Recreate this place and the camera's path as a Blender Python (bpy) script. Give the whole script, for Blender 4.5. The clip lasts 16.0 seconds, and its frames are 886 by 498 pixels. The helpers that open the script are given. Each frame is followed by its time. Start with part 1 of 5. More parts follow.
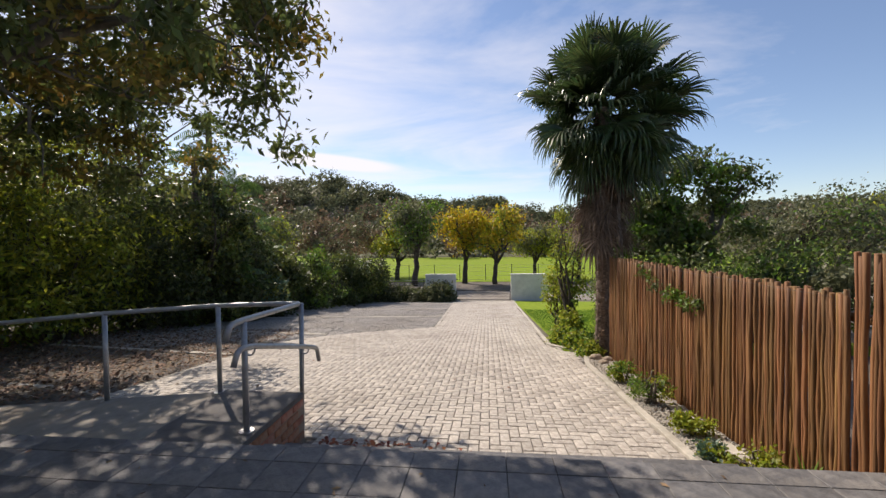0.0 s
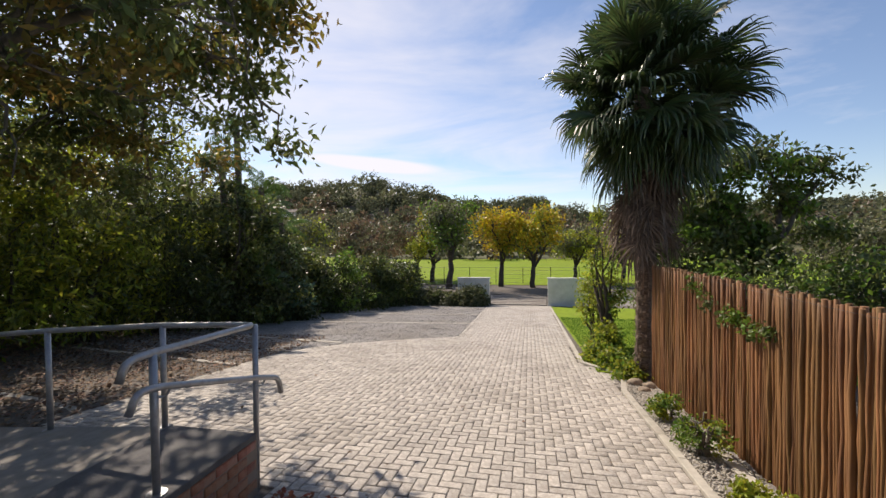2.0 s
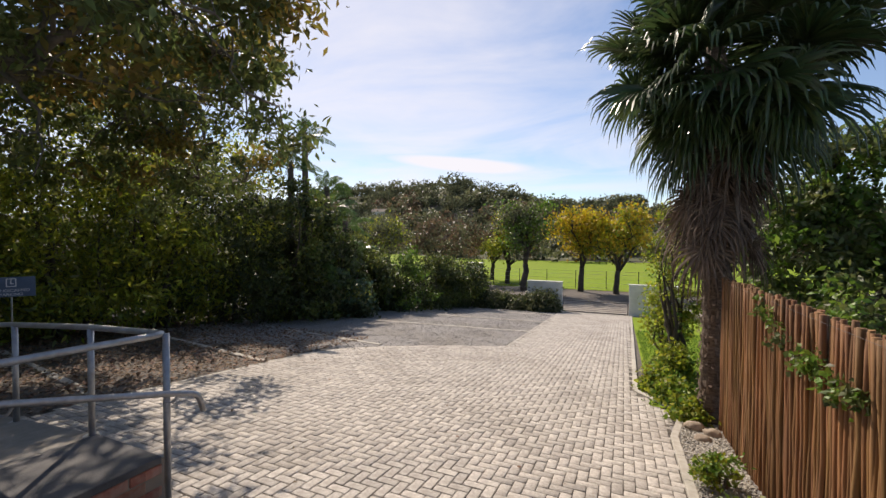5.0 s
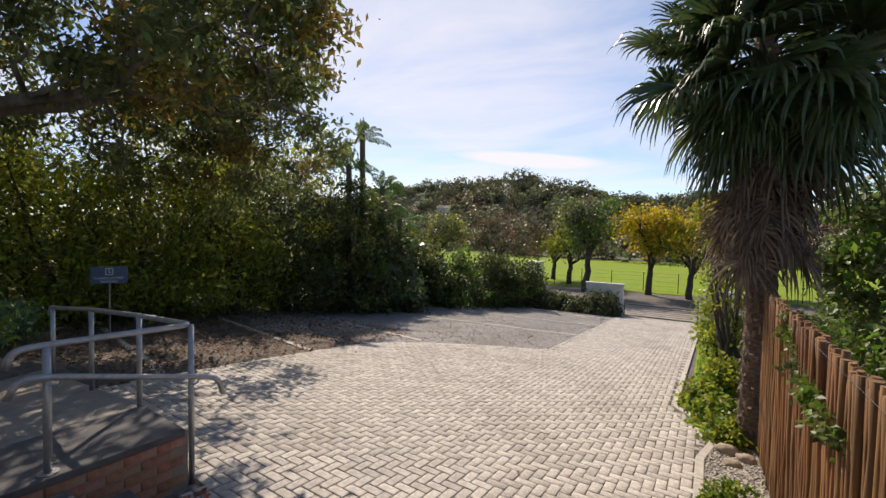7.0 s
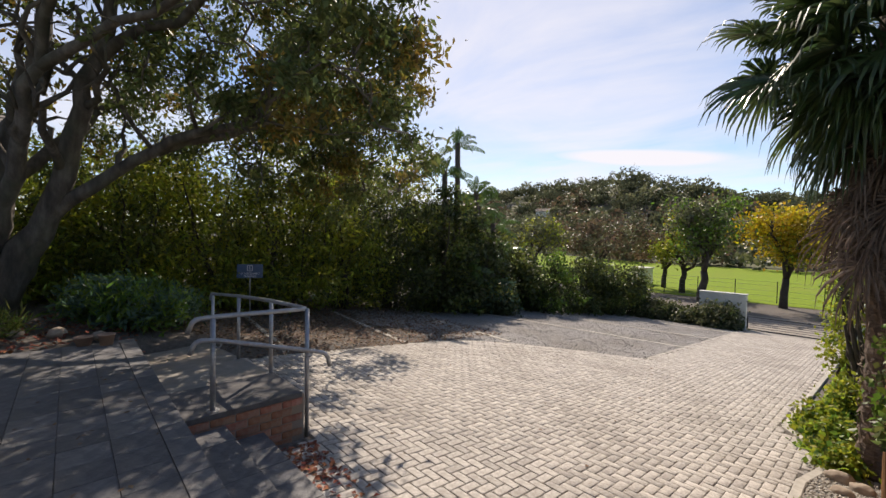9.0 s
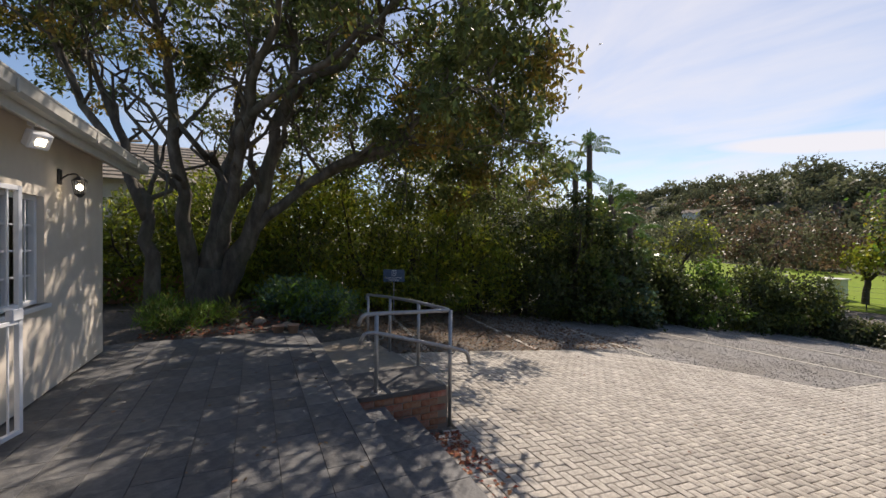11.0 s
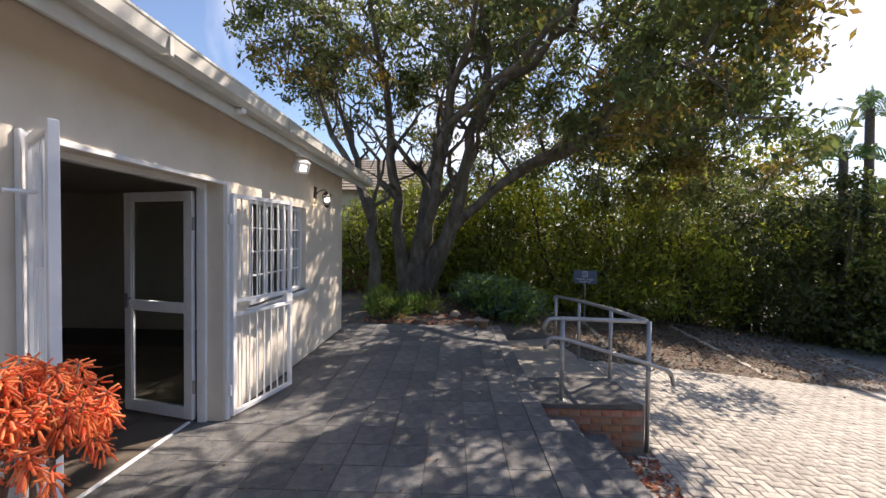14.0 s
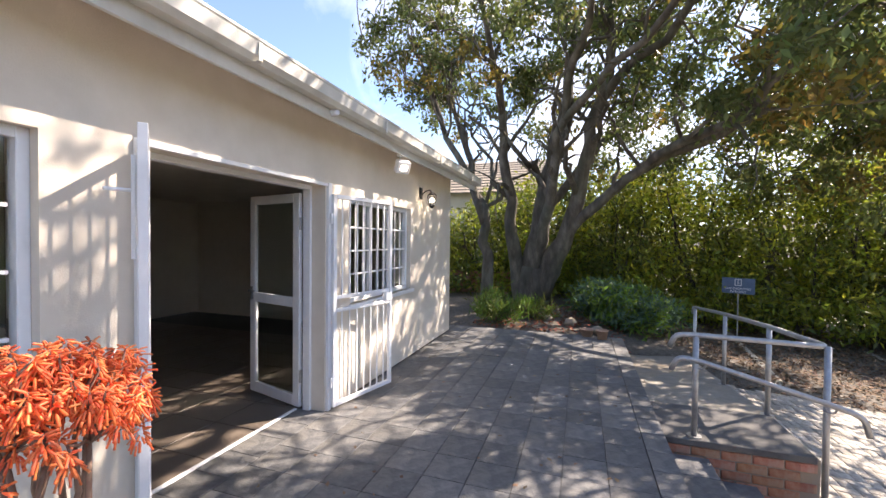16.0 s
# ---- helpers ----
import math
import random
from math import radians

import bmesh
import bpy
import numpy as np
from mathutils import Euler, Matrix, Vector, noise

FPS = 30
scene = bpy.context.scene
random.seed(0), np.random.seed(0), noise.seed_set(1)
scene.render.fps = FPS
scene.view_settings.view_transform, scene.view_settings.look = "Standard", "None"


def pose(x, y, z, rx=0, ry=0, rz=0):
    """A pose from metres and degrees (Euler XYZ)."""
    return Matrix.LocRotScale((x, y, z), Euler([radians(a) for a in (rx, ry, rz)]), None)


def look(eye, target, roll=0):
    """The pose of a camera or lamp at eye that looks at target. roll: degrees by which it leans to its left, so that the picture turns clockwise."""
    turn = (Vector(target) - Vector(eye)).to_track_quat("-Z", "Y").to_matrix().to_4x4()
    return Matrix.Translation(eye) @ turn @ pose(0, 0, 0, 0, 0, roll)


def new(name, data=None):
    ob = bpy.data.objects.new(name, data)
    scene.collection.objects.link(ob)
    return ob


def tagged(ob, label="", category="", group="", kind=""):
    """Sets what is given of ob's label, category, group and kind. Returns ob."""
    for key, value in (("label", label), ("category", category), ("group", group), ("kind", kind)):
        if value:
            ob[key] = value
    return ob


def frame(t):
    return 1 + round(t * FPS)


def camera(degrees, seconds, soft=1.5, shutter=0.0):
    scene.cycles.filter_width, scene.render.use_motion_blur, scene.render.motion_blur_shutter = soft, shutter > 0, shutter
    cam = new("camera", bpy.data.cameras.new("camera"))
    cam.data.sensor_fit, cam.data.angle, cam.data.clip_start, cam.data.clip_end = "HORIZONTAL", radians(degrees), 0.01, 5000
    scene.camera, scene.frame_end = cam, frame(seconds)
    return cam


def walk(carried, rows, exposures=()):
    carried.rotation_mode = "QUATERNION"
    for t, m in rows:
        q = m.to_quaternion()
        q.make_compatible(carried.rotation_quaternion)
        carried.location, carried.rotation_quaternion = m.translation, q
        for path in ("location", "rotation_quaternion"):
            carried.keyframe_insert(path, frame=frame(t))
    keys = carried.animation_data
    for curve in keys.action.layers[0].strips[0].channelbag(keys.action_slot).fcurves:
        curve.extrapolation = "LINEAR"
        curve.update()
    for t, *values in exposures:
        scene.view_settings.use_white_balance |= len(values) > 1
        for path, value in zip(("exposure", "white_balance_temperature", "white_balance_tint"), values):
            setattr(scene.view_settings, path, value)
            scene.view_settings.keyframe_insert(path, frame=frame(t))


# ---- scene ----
cam = camera(95.2, 16.0)
PATH = [
    (0, (0.208, 0.523, 1.494), (-0.01, 2.51, 1.445), -0.8),
    (0.5, (0.312, 0.773, 1.547), (0.044, 2.754, 1.5), -0.9),
    (1, (0.382, 1.006, 1.546), (0.085, 2.983, 1.502), -0.9),
    (1.5, (0.463, 1.255, 1.562), (0.117, 3.225, 1.517), -0.9),
    (2, (0.585, 1.455, 1.548), (0.17, 3.411, 1.507), -0.8),
    (2.5, (0.705, 1.647, 1.542), (0.221, 3.587, 1.505), -0.7),
    (3, (0.826, 1.857, 1.521), (0.279, 3.781, 1.485), -0.6),
    (3.5, (0.942, 2.044, 1.52), (0.337, 3.95, 1.488), -0.6),
    (4, (1.113, 2.224, 1.504), (0.425, 4.102, 1.475), -0.5),
    (6.5, (1.921, 2.775, 1.673), (0.909, 4.498, 1.61), 1.0),
    (7, (2.064, 2.735, 1.666), (0.965, 4.405, 1.604), 1.0),
    (7.5, (2.177, 2.686, 1.669), (1.014, 4.313, 1.605), 1.0),
    (8, (2.353, 2.637, 1.676), (1.091, 4.187, 1.616), 1.2),
    (8.5, (2.472, 2.606, 1.653), (1.104, 4.064, 1.596), 1.2),
    (11, (2.727, 2.287, 1.675), (0.915, 3.134, 1.647), 0.6),
    (11.5, (2.774, 2.298, 1.696), (0.897, 2.986, 1.661), 0.7),
    (12, (2.814, 2.318, 1.712), (0.89, 2.863, 1.672), 0.8),
    (12.5, (2.846, 2.31, 1.72), (0.891, 2.727, 1.677), 0.9),
    (13, (2.844, 2.308, 1.715), (0.866, 2.599, 1.67), 0.8),
    (13.5, (2.783, 2.315, 1.72), (0.787, 2.436, 1.671), 0.7),
    (14, (2.687, 2.35, 1.719), (0.688, 2.298, 1.67), 0.7),
    (14.5, (2.585, 2.382, 1.713), (0.598, 2.163, 1.662), 0.6),
    (15, (2.499, 2.426, 1.69), (0.533, 2.063, 1.642), 0.6),
    (15.5, (2.413, 2.507, 1.687), (0.479, 2.001, 1.639), 0.6),
    (16, (2.354, 2.568, 1.676), (0.46, 1.925, 1.636), 0.6),
]
EXPOSURES = [(0, 0.42, 6950, 18), (4, 0.36, 7000, 18), (8.5, 0.38, 7000, 18), (11, 0.28, 6950, 17), (12.2, 0.4, 6950, 18), (14, 1.0, 7000, 19), (16.0, 1.78, 7100, 20)]
walk(cam, [(t, look(eye, target, roll)) for t, eye, target, roll in PATH], EXPOSURES)

# ---- world, sun and exposure ----
SUN_AZ, SUN_EL = radians(132), radians(42.5)
sun_dir = Vector((math.cos(SUN_AZ) * math.cos(SUN_EL), math.sin(SUN_AZ) * math.cos(SUN_EL), math.sin(SUN_EL)))


def nodes_of(tree):
    tree.nodes.clear()

    def add(kind, **inputs):
        n = tree.nodes.new(kind)
        for key, value in inputs.items():
            sock = n.inputs[key.replace("_", " ")]
            if isinstance(value, bpy.types.NodeSocket):
                tree.links.new(value, sock)
            else:
                sock.default_value = value
        return n
    return add


world = bpy.data.worlds.new("sky")
scene.world = world
world.use_nodes = True
N = nodes_of(world.node_tree)
WL = world.node_tree.links
sky = N("ShaderNodeTexSky")
sky.sky_type, sky.sun_disc = "NISHITA", False
sky.sun_elevation, sky.sun_rotation = SUN_EL, radians(90) - SUN_AZ
sky.air_density, sky.dust_density, sky.ozone_density = 1.0, 0.15, 3.0
coord = N("ShaderNodeTexCoord")
sep = N("ShaderNodeSeparateXYZ", Vector=coord.outputs["Generated"])


def wmath(op, a, b=0.0, c=0.0):
    n = N("ShaderNodeMath")
    n.operation = op
    for i, v in enumerate((a, b, c)):
        if isinstance(v, bpy.types.NodeSocket):
            WL.new(v, n.inputs[i])
        else:
            n.inputs[i].default_value = v
    return n.outputs[0]


# thin streaked cloud layer, laid on a plane high above
height = wmath("MAXIMUM", sep.outputs["Z"], 0.02)
height = wmath("ADD", height, 0.10)
comb = N("ShaderNodeCombineXYZ", X=wmath("DIVIDE", sep.outputs["X"], height), Y=wmath("DIVIDE", sep.outputs["Y"], height), Z=0.0)
mapping = N("ShaderNodeMapping", Vector=comb.outputs[0], Rotation=(0, 0, radians(35)), Scale=(0.6, 0.9, 1.0), Location=(1.7, 0.4, 0.0))
cl1 = N("ShaderNodeTexNoise", Vector=mapping.outputs[0], Scale=1.1, Detail=9.0, Roughness=0.58, Distortion=0.5)
cl2 = N("ShaderNodeTexNoise", Vector=mapping.outputs[0], Scale=0.45, Detail=2.0, Roughness=0.5)
# more cloud towards the sun's side of the sky
side = N("ShaderNodeVectorMath", Vector=coord.outputs["Generated"])
side.operation = "DOT_PRODUCT"
side.inputs[1].default_value = sun_dir
cover = wmath("ADD", wmath("MULTIPLY", side.outputs["Value"], 0.65), wmath("ADD", cl1.outputs[0], wmath("MULTIPLY", cl2.outputs[0], 0.55)))
cloud = N("ShaderNodeMapRange", Value=cover, From_Min=1.13, From_Max=1.50, To_Min=0.0, To_Max=0.9)
# one long smooth cloud low in the distance
az = wmath("ARCTAN2", sep.outputs["X"], sep.outputs["Y"])
da = wmath("DIVIDE", wmath("ADD", az, 0.375), 0.19)
slant = wmath("MULTIPLY_ADD", wmath("ADD", az, 0.375), -0.085, 0.184)
dz = wmath("DIVIDE", wmath("SUBTRACT", sep.outputs["Z"], slant), wmath("MULTIPLY_ADD", cl1.outputs[0], 0.016, 0.012))
r2 = wmath("ADD", wmath("MULTIPLY", da, da), wmath("MULTIPLY", dz, dz))
lens = N("ShaderNodeMapRange", Value=r2, From_Min=0.45, From_Max=1.15, To_Min=0.95, To_Max=0.0)
amount = wmath("MAXIMUM", cloud.outputs[0], lens.outputs[0])
mix = N("ShaderNodeMixRGB", Fac=amount, Color1=sky.outputs[0], Color2=(6.5, 6.8, 7.3, 1))
back = N("ShaderNodeBackground", Color=mix.outputs[0], Strength=0.108)
wout = N("ShaderNodeOutputWorld", Surface=back.outputs[0])

sun = new("sun", bpy.data.lights.new("sun", "SUN"))
sun.data.energy, sun.data.angle, sun.data.color = 4.6, radians(0.53), (1.0, 0.93, 0.81)
sun.matrix_world = look(sun_dir * 60, (0, 0, 0))


# ---- materials ----
def material(name, colors, scale=8.0, rough=0.8, metal=0.0, bump=0.3, bump_scale=60.0, island=0.0, per_object=0.0,
             stain=None, stain_scale=0.6, stain_amount=0.5, translucent=0.0, stretch=(1, 1, 1), spec=0.4, hue=0.0, coat=0.0):
    """A surface of two or more colours mixed by noise, with fine relief, larger stains, and variation from piece to piece."""
    m = bpy.data.materials.new(name)
    m.use_nodes = True
    t = m.node_tree
    A = nodes_of(t)
    co = A("ShaderNodeTexCoord")
    mp = A("ShaderNodeMapping", Vector=co.outputs["Object"], Scale=stretch)
    n1 = A("ShaderNodeTexNoise", Vector=mp.outputs[0], Scale=scale, Detail=6.0, Roughness=0.62)
    ramp = A("ShaderNodeValToRGB", Fac=n1.outputs[0])
    els = ramp.color_ramp.elements
    while len(els) < len(colors):
        els.new(0.5)
    for i, c in enumerate(colors):
        els[i].position = 0.32 + 0.36 * i / max(1, len(colors) - 1)
        els[i].color = (*c, 1)
    col = ramp.outputs[0]
    if stain:
        n2 = A("ShaderNodeTexNoise", Vector=co.outputs["Object"], Scale=stain_scale, Detail=5.0, Roughness=0.65)
        mr = A("ShaderNodeMapRange", Value=n2.outputs[0], From_Min=0.46, From_Max=0.66, To_Min=0.0, To_Max=stain_amount)
        col = A("ShaderNodeMixRGB", Fac=mr.outputs[0], Color1=col, Color2=(*stain, 1)).outputs[0]
    if island or per_object:
        rnd = A("ShaderNodeNewGeometry").outputs["Random Per Island"] if island else A("ShaderNodeObjectInfo").outputs["Random"]
        amt = island or per_object
        mr = A("ShaderNodeMapRange", Value=rnd, From_Min=0.0, From_Max=1.0, To_Min=1 - amt, To_Max=1 + amt)
        hs = A("ShaderNodeHueSaturation", Color=col, Value=mr.outputs[0])
        if hue:
            r2_ = A("ShaderNodeMath")
            r2_.operation = "FRACT"
            r3_ = A("ShaderNodeMath")
            r3_.operation = "MULTIPLY"
            t.links.new(rnd, r3_.inputs[0])
            r3_.inputs[1].default_value = 7.31
            t.links.new(r3_.outputs[0], r2_.inputs[0])
            mh = A("ShaderNodeMapRange", Value=r2_.outputs[0], From_Min=0.0, From_Max=1.0, To_Min=0.5 - hue, To_Max=0.5 + hue)
            t.links.new(mh.outputs[0], hs.inputs["Hue"])
        col = hs.outputs[0]
    p = A("ShaderNodeBsdfPrincipled", Base_Color=col, Roughness=rough, Metallic=metal)
    p.inputs["Specular IOR Level"].default_value = spec
    p.inputs["Coat Weight"].default_value = coat
    if bump:
        n3 = A("ShaderNodeTexNoise", Vector=mp.outputs[0], Scale=bump_scale, Detail=4.0, Roughness=0.6)
        b = A("ShaderNodeBump", Height=n3.outputs[0], Strength=bump, Distance=0.01)
        t.links.new(b.outputs[0], p.inputs["Normal"])
        rr = A("ShaderNodeMapRange", Value=n1.outputs[0], From_Min=0.3, From_Max=0.7, To_Min=max(0.05, rough - 0.1), To_Max=min(1, rough + 0.1))
        t.links.new(rr.outputs[0], p.inputs["Roughness"])
    surface = p.outputs[0]
    if translucent:
        tr = A("ShaderNodeBsdfTranslucent", Color=col)
        surface = A("ShaderNodeMixShader", Fac=translucent)
        t.links.new(p.outputs[0], surface.inputs[1])
        t.links.new(tr.outputs[0], surface.inputs[2])
        surface = surface.outputs[0]
    A("ShaderNodeOutputMaterial", Surface=surface)
    return m


def glowing(name, color, strength):
    m = bpy.data.materials.new(name)
    m.use_nodes = True
    A = nodes_of(m.node_tree)
    e = A("ShaderNodeEmission", Color=(*color, 1), Strength=strength)
    A("ShaderNodeOutputMaterial", Surface=e.outputs[0])
    return m


def clear_glass(name, tint=(0.9, 0.95, 0.95)):
    m = bpy.data.materials.new(name)
    m.use_nodes = True
    A = nodes_of(m.node_tree)
    g = A("ShaderNodeBsdfGlass", Color=(*tint, 1), Roughness=0.0, IOR=1.45)
    A("ShaderNodeOutputMaterial", Surface=g.outputs[0])
    return m


M = {}
M["paver"] = material("concrete_paver", [(0.29, 0.262, 0.228), (0.40, 0.37, 0.325), (0.51, 0.48, 0.43)], 30, 0.85, bump=0.5, bump_scale=160, per_object=0.16,
                      stain=(0.20, 0.175, 0.14), stain_scale=5.0, stain_amount=0.35)
M["paver_far"] = material("concrete_paver_field", [(0.29, 0.262, 0.228), (0.40, 0.37, 0.325), (0.51, 0.48, 0.43)], 30, 0.85, bump=0.5, bump_scale=160, island=0.17,
                          stain=(0.19, 0.165, 0.13), stain_scale=0.55, stain_amount=0.35)
M["joint"] = material("sand_joint", [(0.07, 0.06, 0.05), (0.13, 0.115, 0.095)], 40, 0.95, bump=0.5, bump_scale=200)
M["kerb"] = material("concrete_kerb", [(0.34, 0.32, 0.27), (0.48, 0.45, 0.39)], 12, 0.9, per_object=0.1, stain=(0.22, 0.2, 0.16))
M["slate"] = material("slate_tile", [(0.078, 0.079, 0.082), (0.125, 0.126, 0.128), (0.185, 0.184, 0.18)], 11, 0.66, bump=0.8, bump_scale=30, per_object=0.2,
                      stain=(0.20, 0.185, 0.16), stain_scale=2.6, stain_amount=0.45, spec=0.45)
M["grout"] = material("dark_grout", [(0.10, 0.10, 0.10), (0.155, 0.153, 0.147)], 30, 0.95)
M["concrete"] = material("ramp_concrete", [(0.20, 0.185, 0.16), (0.29, 0.27, 0.235)], 9, 0.9, bump=0.4, bump_scale=90, stain=(0.36, 0.25, 0.14), stain_scale=0.9, stain_amount=0.45)
M["platform"] = material("dark_screed", [(0.07, 0.07, 0.072), (0.125, 0.122, 0.118)], 10, 0.85, bump=0.5, bump_scale=70, stain=(0.17, 0.16, 0.14), stain_scale=3.0)
M["brick"] = material("red_brick", [(0.30, 0.115, 0.065), (0.42, 0.19, 0.11), (0.47, 0.28, 0.18)], 14, 0.88, bump=0.6, bump_scale=80, per_object=0.22, hue=0.012,
                      stain=(0.30, 0.27, 0.23), stain_scale=6.0, stain_amount=0.4)
M["mortar"] = material("mortar", [(0.22, 0.2, 0.17), (0.32, 0.29, 0.25)], 40, 0.95)
M["gravel_bed"] = material("gravel_bed", [(0.12, 0.115, 0.105), (0.24, 0.23, 0.215), (0.36, 0.345, 0.325)], 34, 0.95, bump=1.0, bump_scale=60, stain=(0.14, 0.12, 0.095), stain_scale=0.5, stain_amount=0.6)
M["stone"] = material("gravel_stone", [(0.20, 0.19, 0.18), (0.36, 0.345, 0.33)], 20, 0.9, bump=0.2, island=0.35)
M["soil"] = material("soil_with_litter", [(0.06, 0.051, 0.042), (0.12, 0.104, 0.087), (0.20, 0.178, 0.155)], 16, 0.95, bump=1.0, bump_scale=50, stain=(0.05, 0.042, 0.03), stain_scale=0.5)
M["dead_leaf"] = material("dead_leaf", [(0.14, 0.085, 0.052), (0.26, 0.17, 0.105)], 6, 0.85, bump=0, island=0.45, hue=0.02)
M["red_leaf"] = material("fallen_red_leaf", [(0.22, 0.06, 0.03), (0.33, 0.12, 0.06)], 6, 0.85, bump=0, island=0.4, hue=0.02)
M["lawn"] = material("lawn", [(0.11, 0.175, 0.012), (0.17, 0.25, 0.018), (0.22, 0.30, 0.03)], 3.0, 0.95, bump=0.6, bump_scale=90, spec=0.1, stain=(0.19, 0.23, 0.03), stain_scale=0.12)
M["blade"] = material("grass_blade", [(0.09, 0.19, 0.025), (0.17, 0.29, 0.045)], 4, 0.7, bump=0, island=0.3, translucent=0.3)
M["track"] = material("dirt_road", [(0.18, 0.16, 0.135), (0.29, 0.265, 0.23)], 2.0, 0.95, stain=(0.12, 0.105, 0.085), stain_scale=0.3)
M["hill"] = material("hill_scrub", [(0.035, 0.045, 0.02), (0.075, 0.085, 0.035), (0.12, 0.12, 0.06)], 0.12, 0.95, bump=0, stain=(0.13, 0.11, 0.06), stain_scale=0.03)
M["render_wall"] = material("beige_plaster", [(0.66, 0.595, 0.51), (0.72, 0.655, 0.57)], 5, 0.9, bump=0.25, bump_scale=140, stain=(0.61, 0.545, 0.46), stain_scale=0.8, stain_amount=0.5)
M["white_wall"] = material("whitewashed_plaster", [(0.62, 0.62, 0.58), (0.74, 0.74, 0.70)], 3, 0.9, bump=0.3, bump_scale=60, stain=(0.42, 0.42, 0.37), stain_scale=1.2, stain_amount=0.4)
M["white"] = material("white_paint", [(0.74, 0.75, 0.78), (0.80, 0.81, 0.83)], 8, 0.42, bump=0.08, bump_scale=60, stain=(0.62, 0.62, 0.62), stain_scale=3, stain_amount=0.35)
M["gutter"] = material("cream_gutter_paint", [(0.56, 0.55, 0.51), (0.64, 0.63, 0.59)], 6, 0.5, bump=0.1, bump_scale=40, stain=(0.44, 0.42, 0.37), stain_scale=2.2, stain_amount=0.5)
M["steel"] = material("galvanised_steel", [(0.33, 0.34, 0.35), (0.46, 0.47, 0.48)], 25, 0.46, metal=0.75, bump=0.15, bump_scale=120, stain=(0.24, 0.22, 0.2), stain_scale=6, stain_amount=0.4)
M["pole"] = material("stained_timber_pole", [(0.105, 0.046, 0.017), (0.225, 0.108, 0.039), (0.34, 0.18, 0.075)], 9, 0.72, bump=0.6, bump_scale=40, per_object=0.30, hue=0.012,
                     stretch=(1, 1, 0.09), stain=(0.10, 0.055, 0.035), stain_scale=2.5, stain_amount=0.5)
M["wire"] = material("fence_wire", [(0.3, 0.3, 0.3), (0.42, 0.42, 0.41)], 10, 0.5, metal=0.6, bump=0)
M["dark_metal"] = material("black_iron", [(0.02, 0.02, 0.022), (0.04, 0.04, 0.042)], 20, 0.5, bump=0.1)
M["bark"] = material("grey_bark", [(0.05, 0.042, 0.034), (0.105, 0.09, 0.073), (0.19, 0.168, 0.14)], 5, 0.92, bump=1.0, bump_scale=22, stretch=(1, 1, 0.35), stain=(0.10, 0.11, 0.07), stain_scale=1.2)
M["far_bark"] = material("dark_bark", [(0.04, 0.033, 0.026), (0.09, 0.075, 0.06)], 4, 0.95, bump=0.4, bump_scale=12)
M["palm_bark"] = material("palm_bark", [(0.06, 0.042, 0.032), (0.13, 0.095, 0.07), (0.19, 0.15, 0.115)], 14, 0.95, bump=1.0, bump_scale=50, stretch=(1, 1, 2.5))
LEAF = dict(scale=3, bump=0, translucent=0.42, rough=0.5, spec=0.5)
M["leaf_tree"] = material("evergreen_leaf", [(0.075, 0.102, 0.03), (0.145, 0.175, 0.05)], island=0.42, hue=0.03, **LEAF)
# hedge leaf darkened to stand in for deep shade inside the hedge
M["leaf_shade"] = material("shaded_hedge_leaf", [(0.038, 0.056, 0.018), (0.085, 0.108, 0.034)], island=0.45, hue=0.03, **LEAF)
M["leaf_autumn"] = material("yellowing_leaf", [(0.16, 0.15, 0.03), (0.27, 0.19, 0.04)], island=0.4, hue=0.03, **LEAF)
M["leaf_hedge"] = material("hedge_leaf", [(0.085, 0.115, 0.025), (0.17, 0.20, 0.04)], island=0.5, hue=0.035, **LEAF)
M["leaf_bright"] = material("bright_leaf", [(0.09, 0.17, 0.022), (0.16, 0.26, 0.035)], island=0.4, hue=0.02, **LEAF)
M["leaf_blue"] = material("blue_green_leaf", [(0.06, 0.12, 0.075), (0.11, 0.19, 0.12)], island=0.35, hue=0.02, **LEAF)
M["leaf_lime"] = material("yellow_green_leaf", [(0.20, 0.26, 0.025), (0.34, 0.36, 0.04)], island=0.4, hue=0.03, scale=3, bump=0, translucent=0.52, rough=0.5, spec=0.5)
M["leaf_yellow"] = material("golden_leaf", [(0.40, 0.31, 0.012), (0.58, 0.44, 0.025)], island=0.35, hue=0.03, **LEAF)
M["leaf_olive"] = material("olive_leaf", [(0.10, 0.112, 0.055), (0.17, 0.178, 0.09)], island=0.4, hue=0.02, **LEAF)
# paler, greyer leaf: the haze of distance is put into its colour
M["leaf_far"] = material("hazy_far_leaf", [(0.075, 0.088, 0.05), (0.145, 0.152, 0.085)], island=0.4, hue=0.04, scale=3, bump=0, translucent=0.3, rough=0.9, spec=0.1)
M["leaf_russet"] = material("russet_leaf", [(0.12, 0.085, 0.05), (0.19, 0.13, 0.075)], island=0.4, hue=0.02, **LEAF)
M["palm_leaf"] = material("palm_frond", [(0.035, 0.065, 0.022), (0.085, 0.125, 0.04)], scale=2.5, bump=0, translucent=0.32, rough=0.36, spec=0.6, island=0.35, hue=0.03)
M["palm_dry"] = material("dry_frond", [(0.10, 0.07, 0.05), (0.22, 0.165, 0.125)], scale=4, bump=0, translucent=0.12, rough=0.8, island=0.4)
M["banana_leaf"] = material("banana_leaf", [(0.06, 0.12, 0.03), (0.12, 0.2, 0.05)], scale=4, bump=0, translucent=0.3, rough=0.35, island=0.35, spec=0.6)
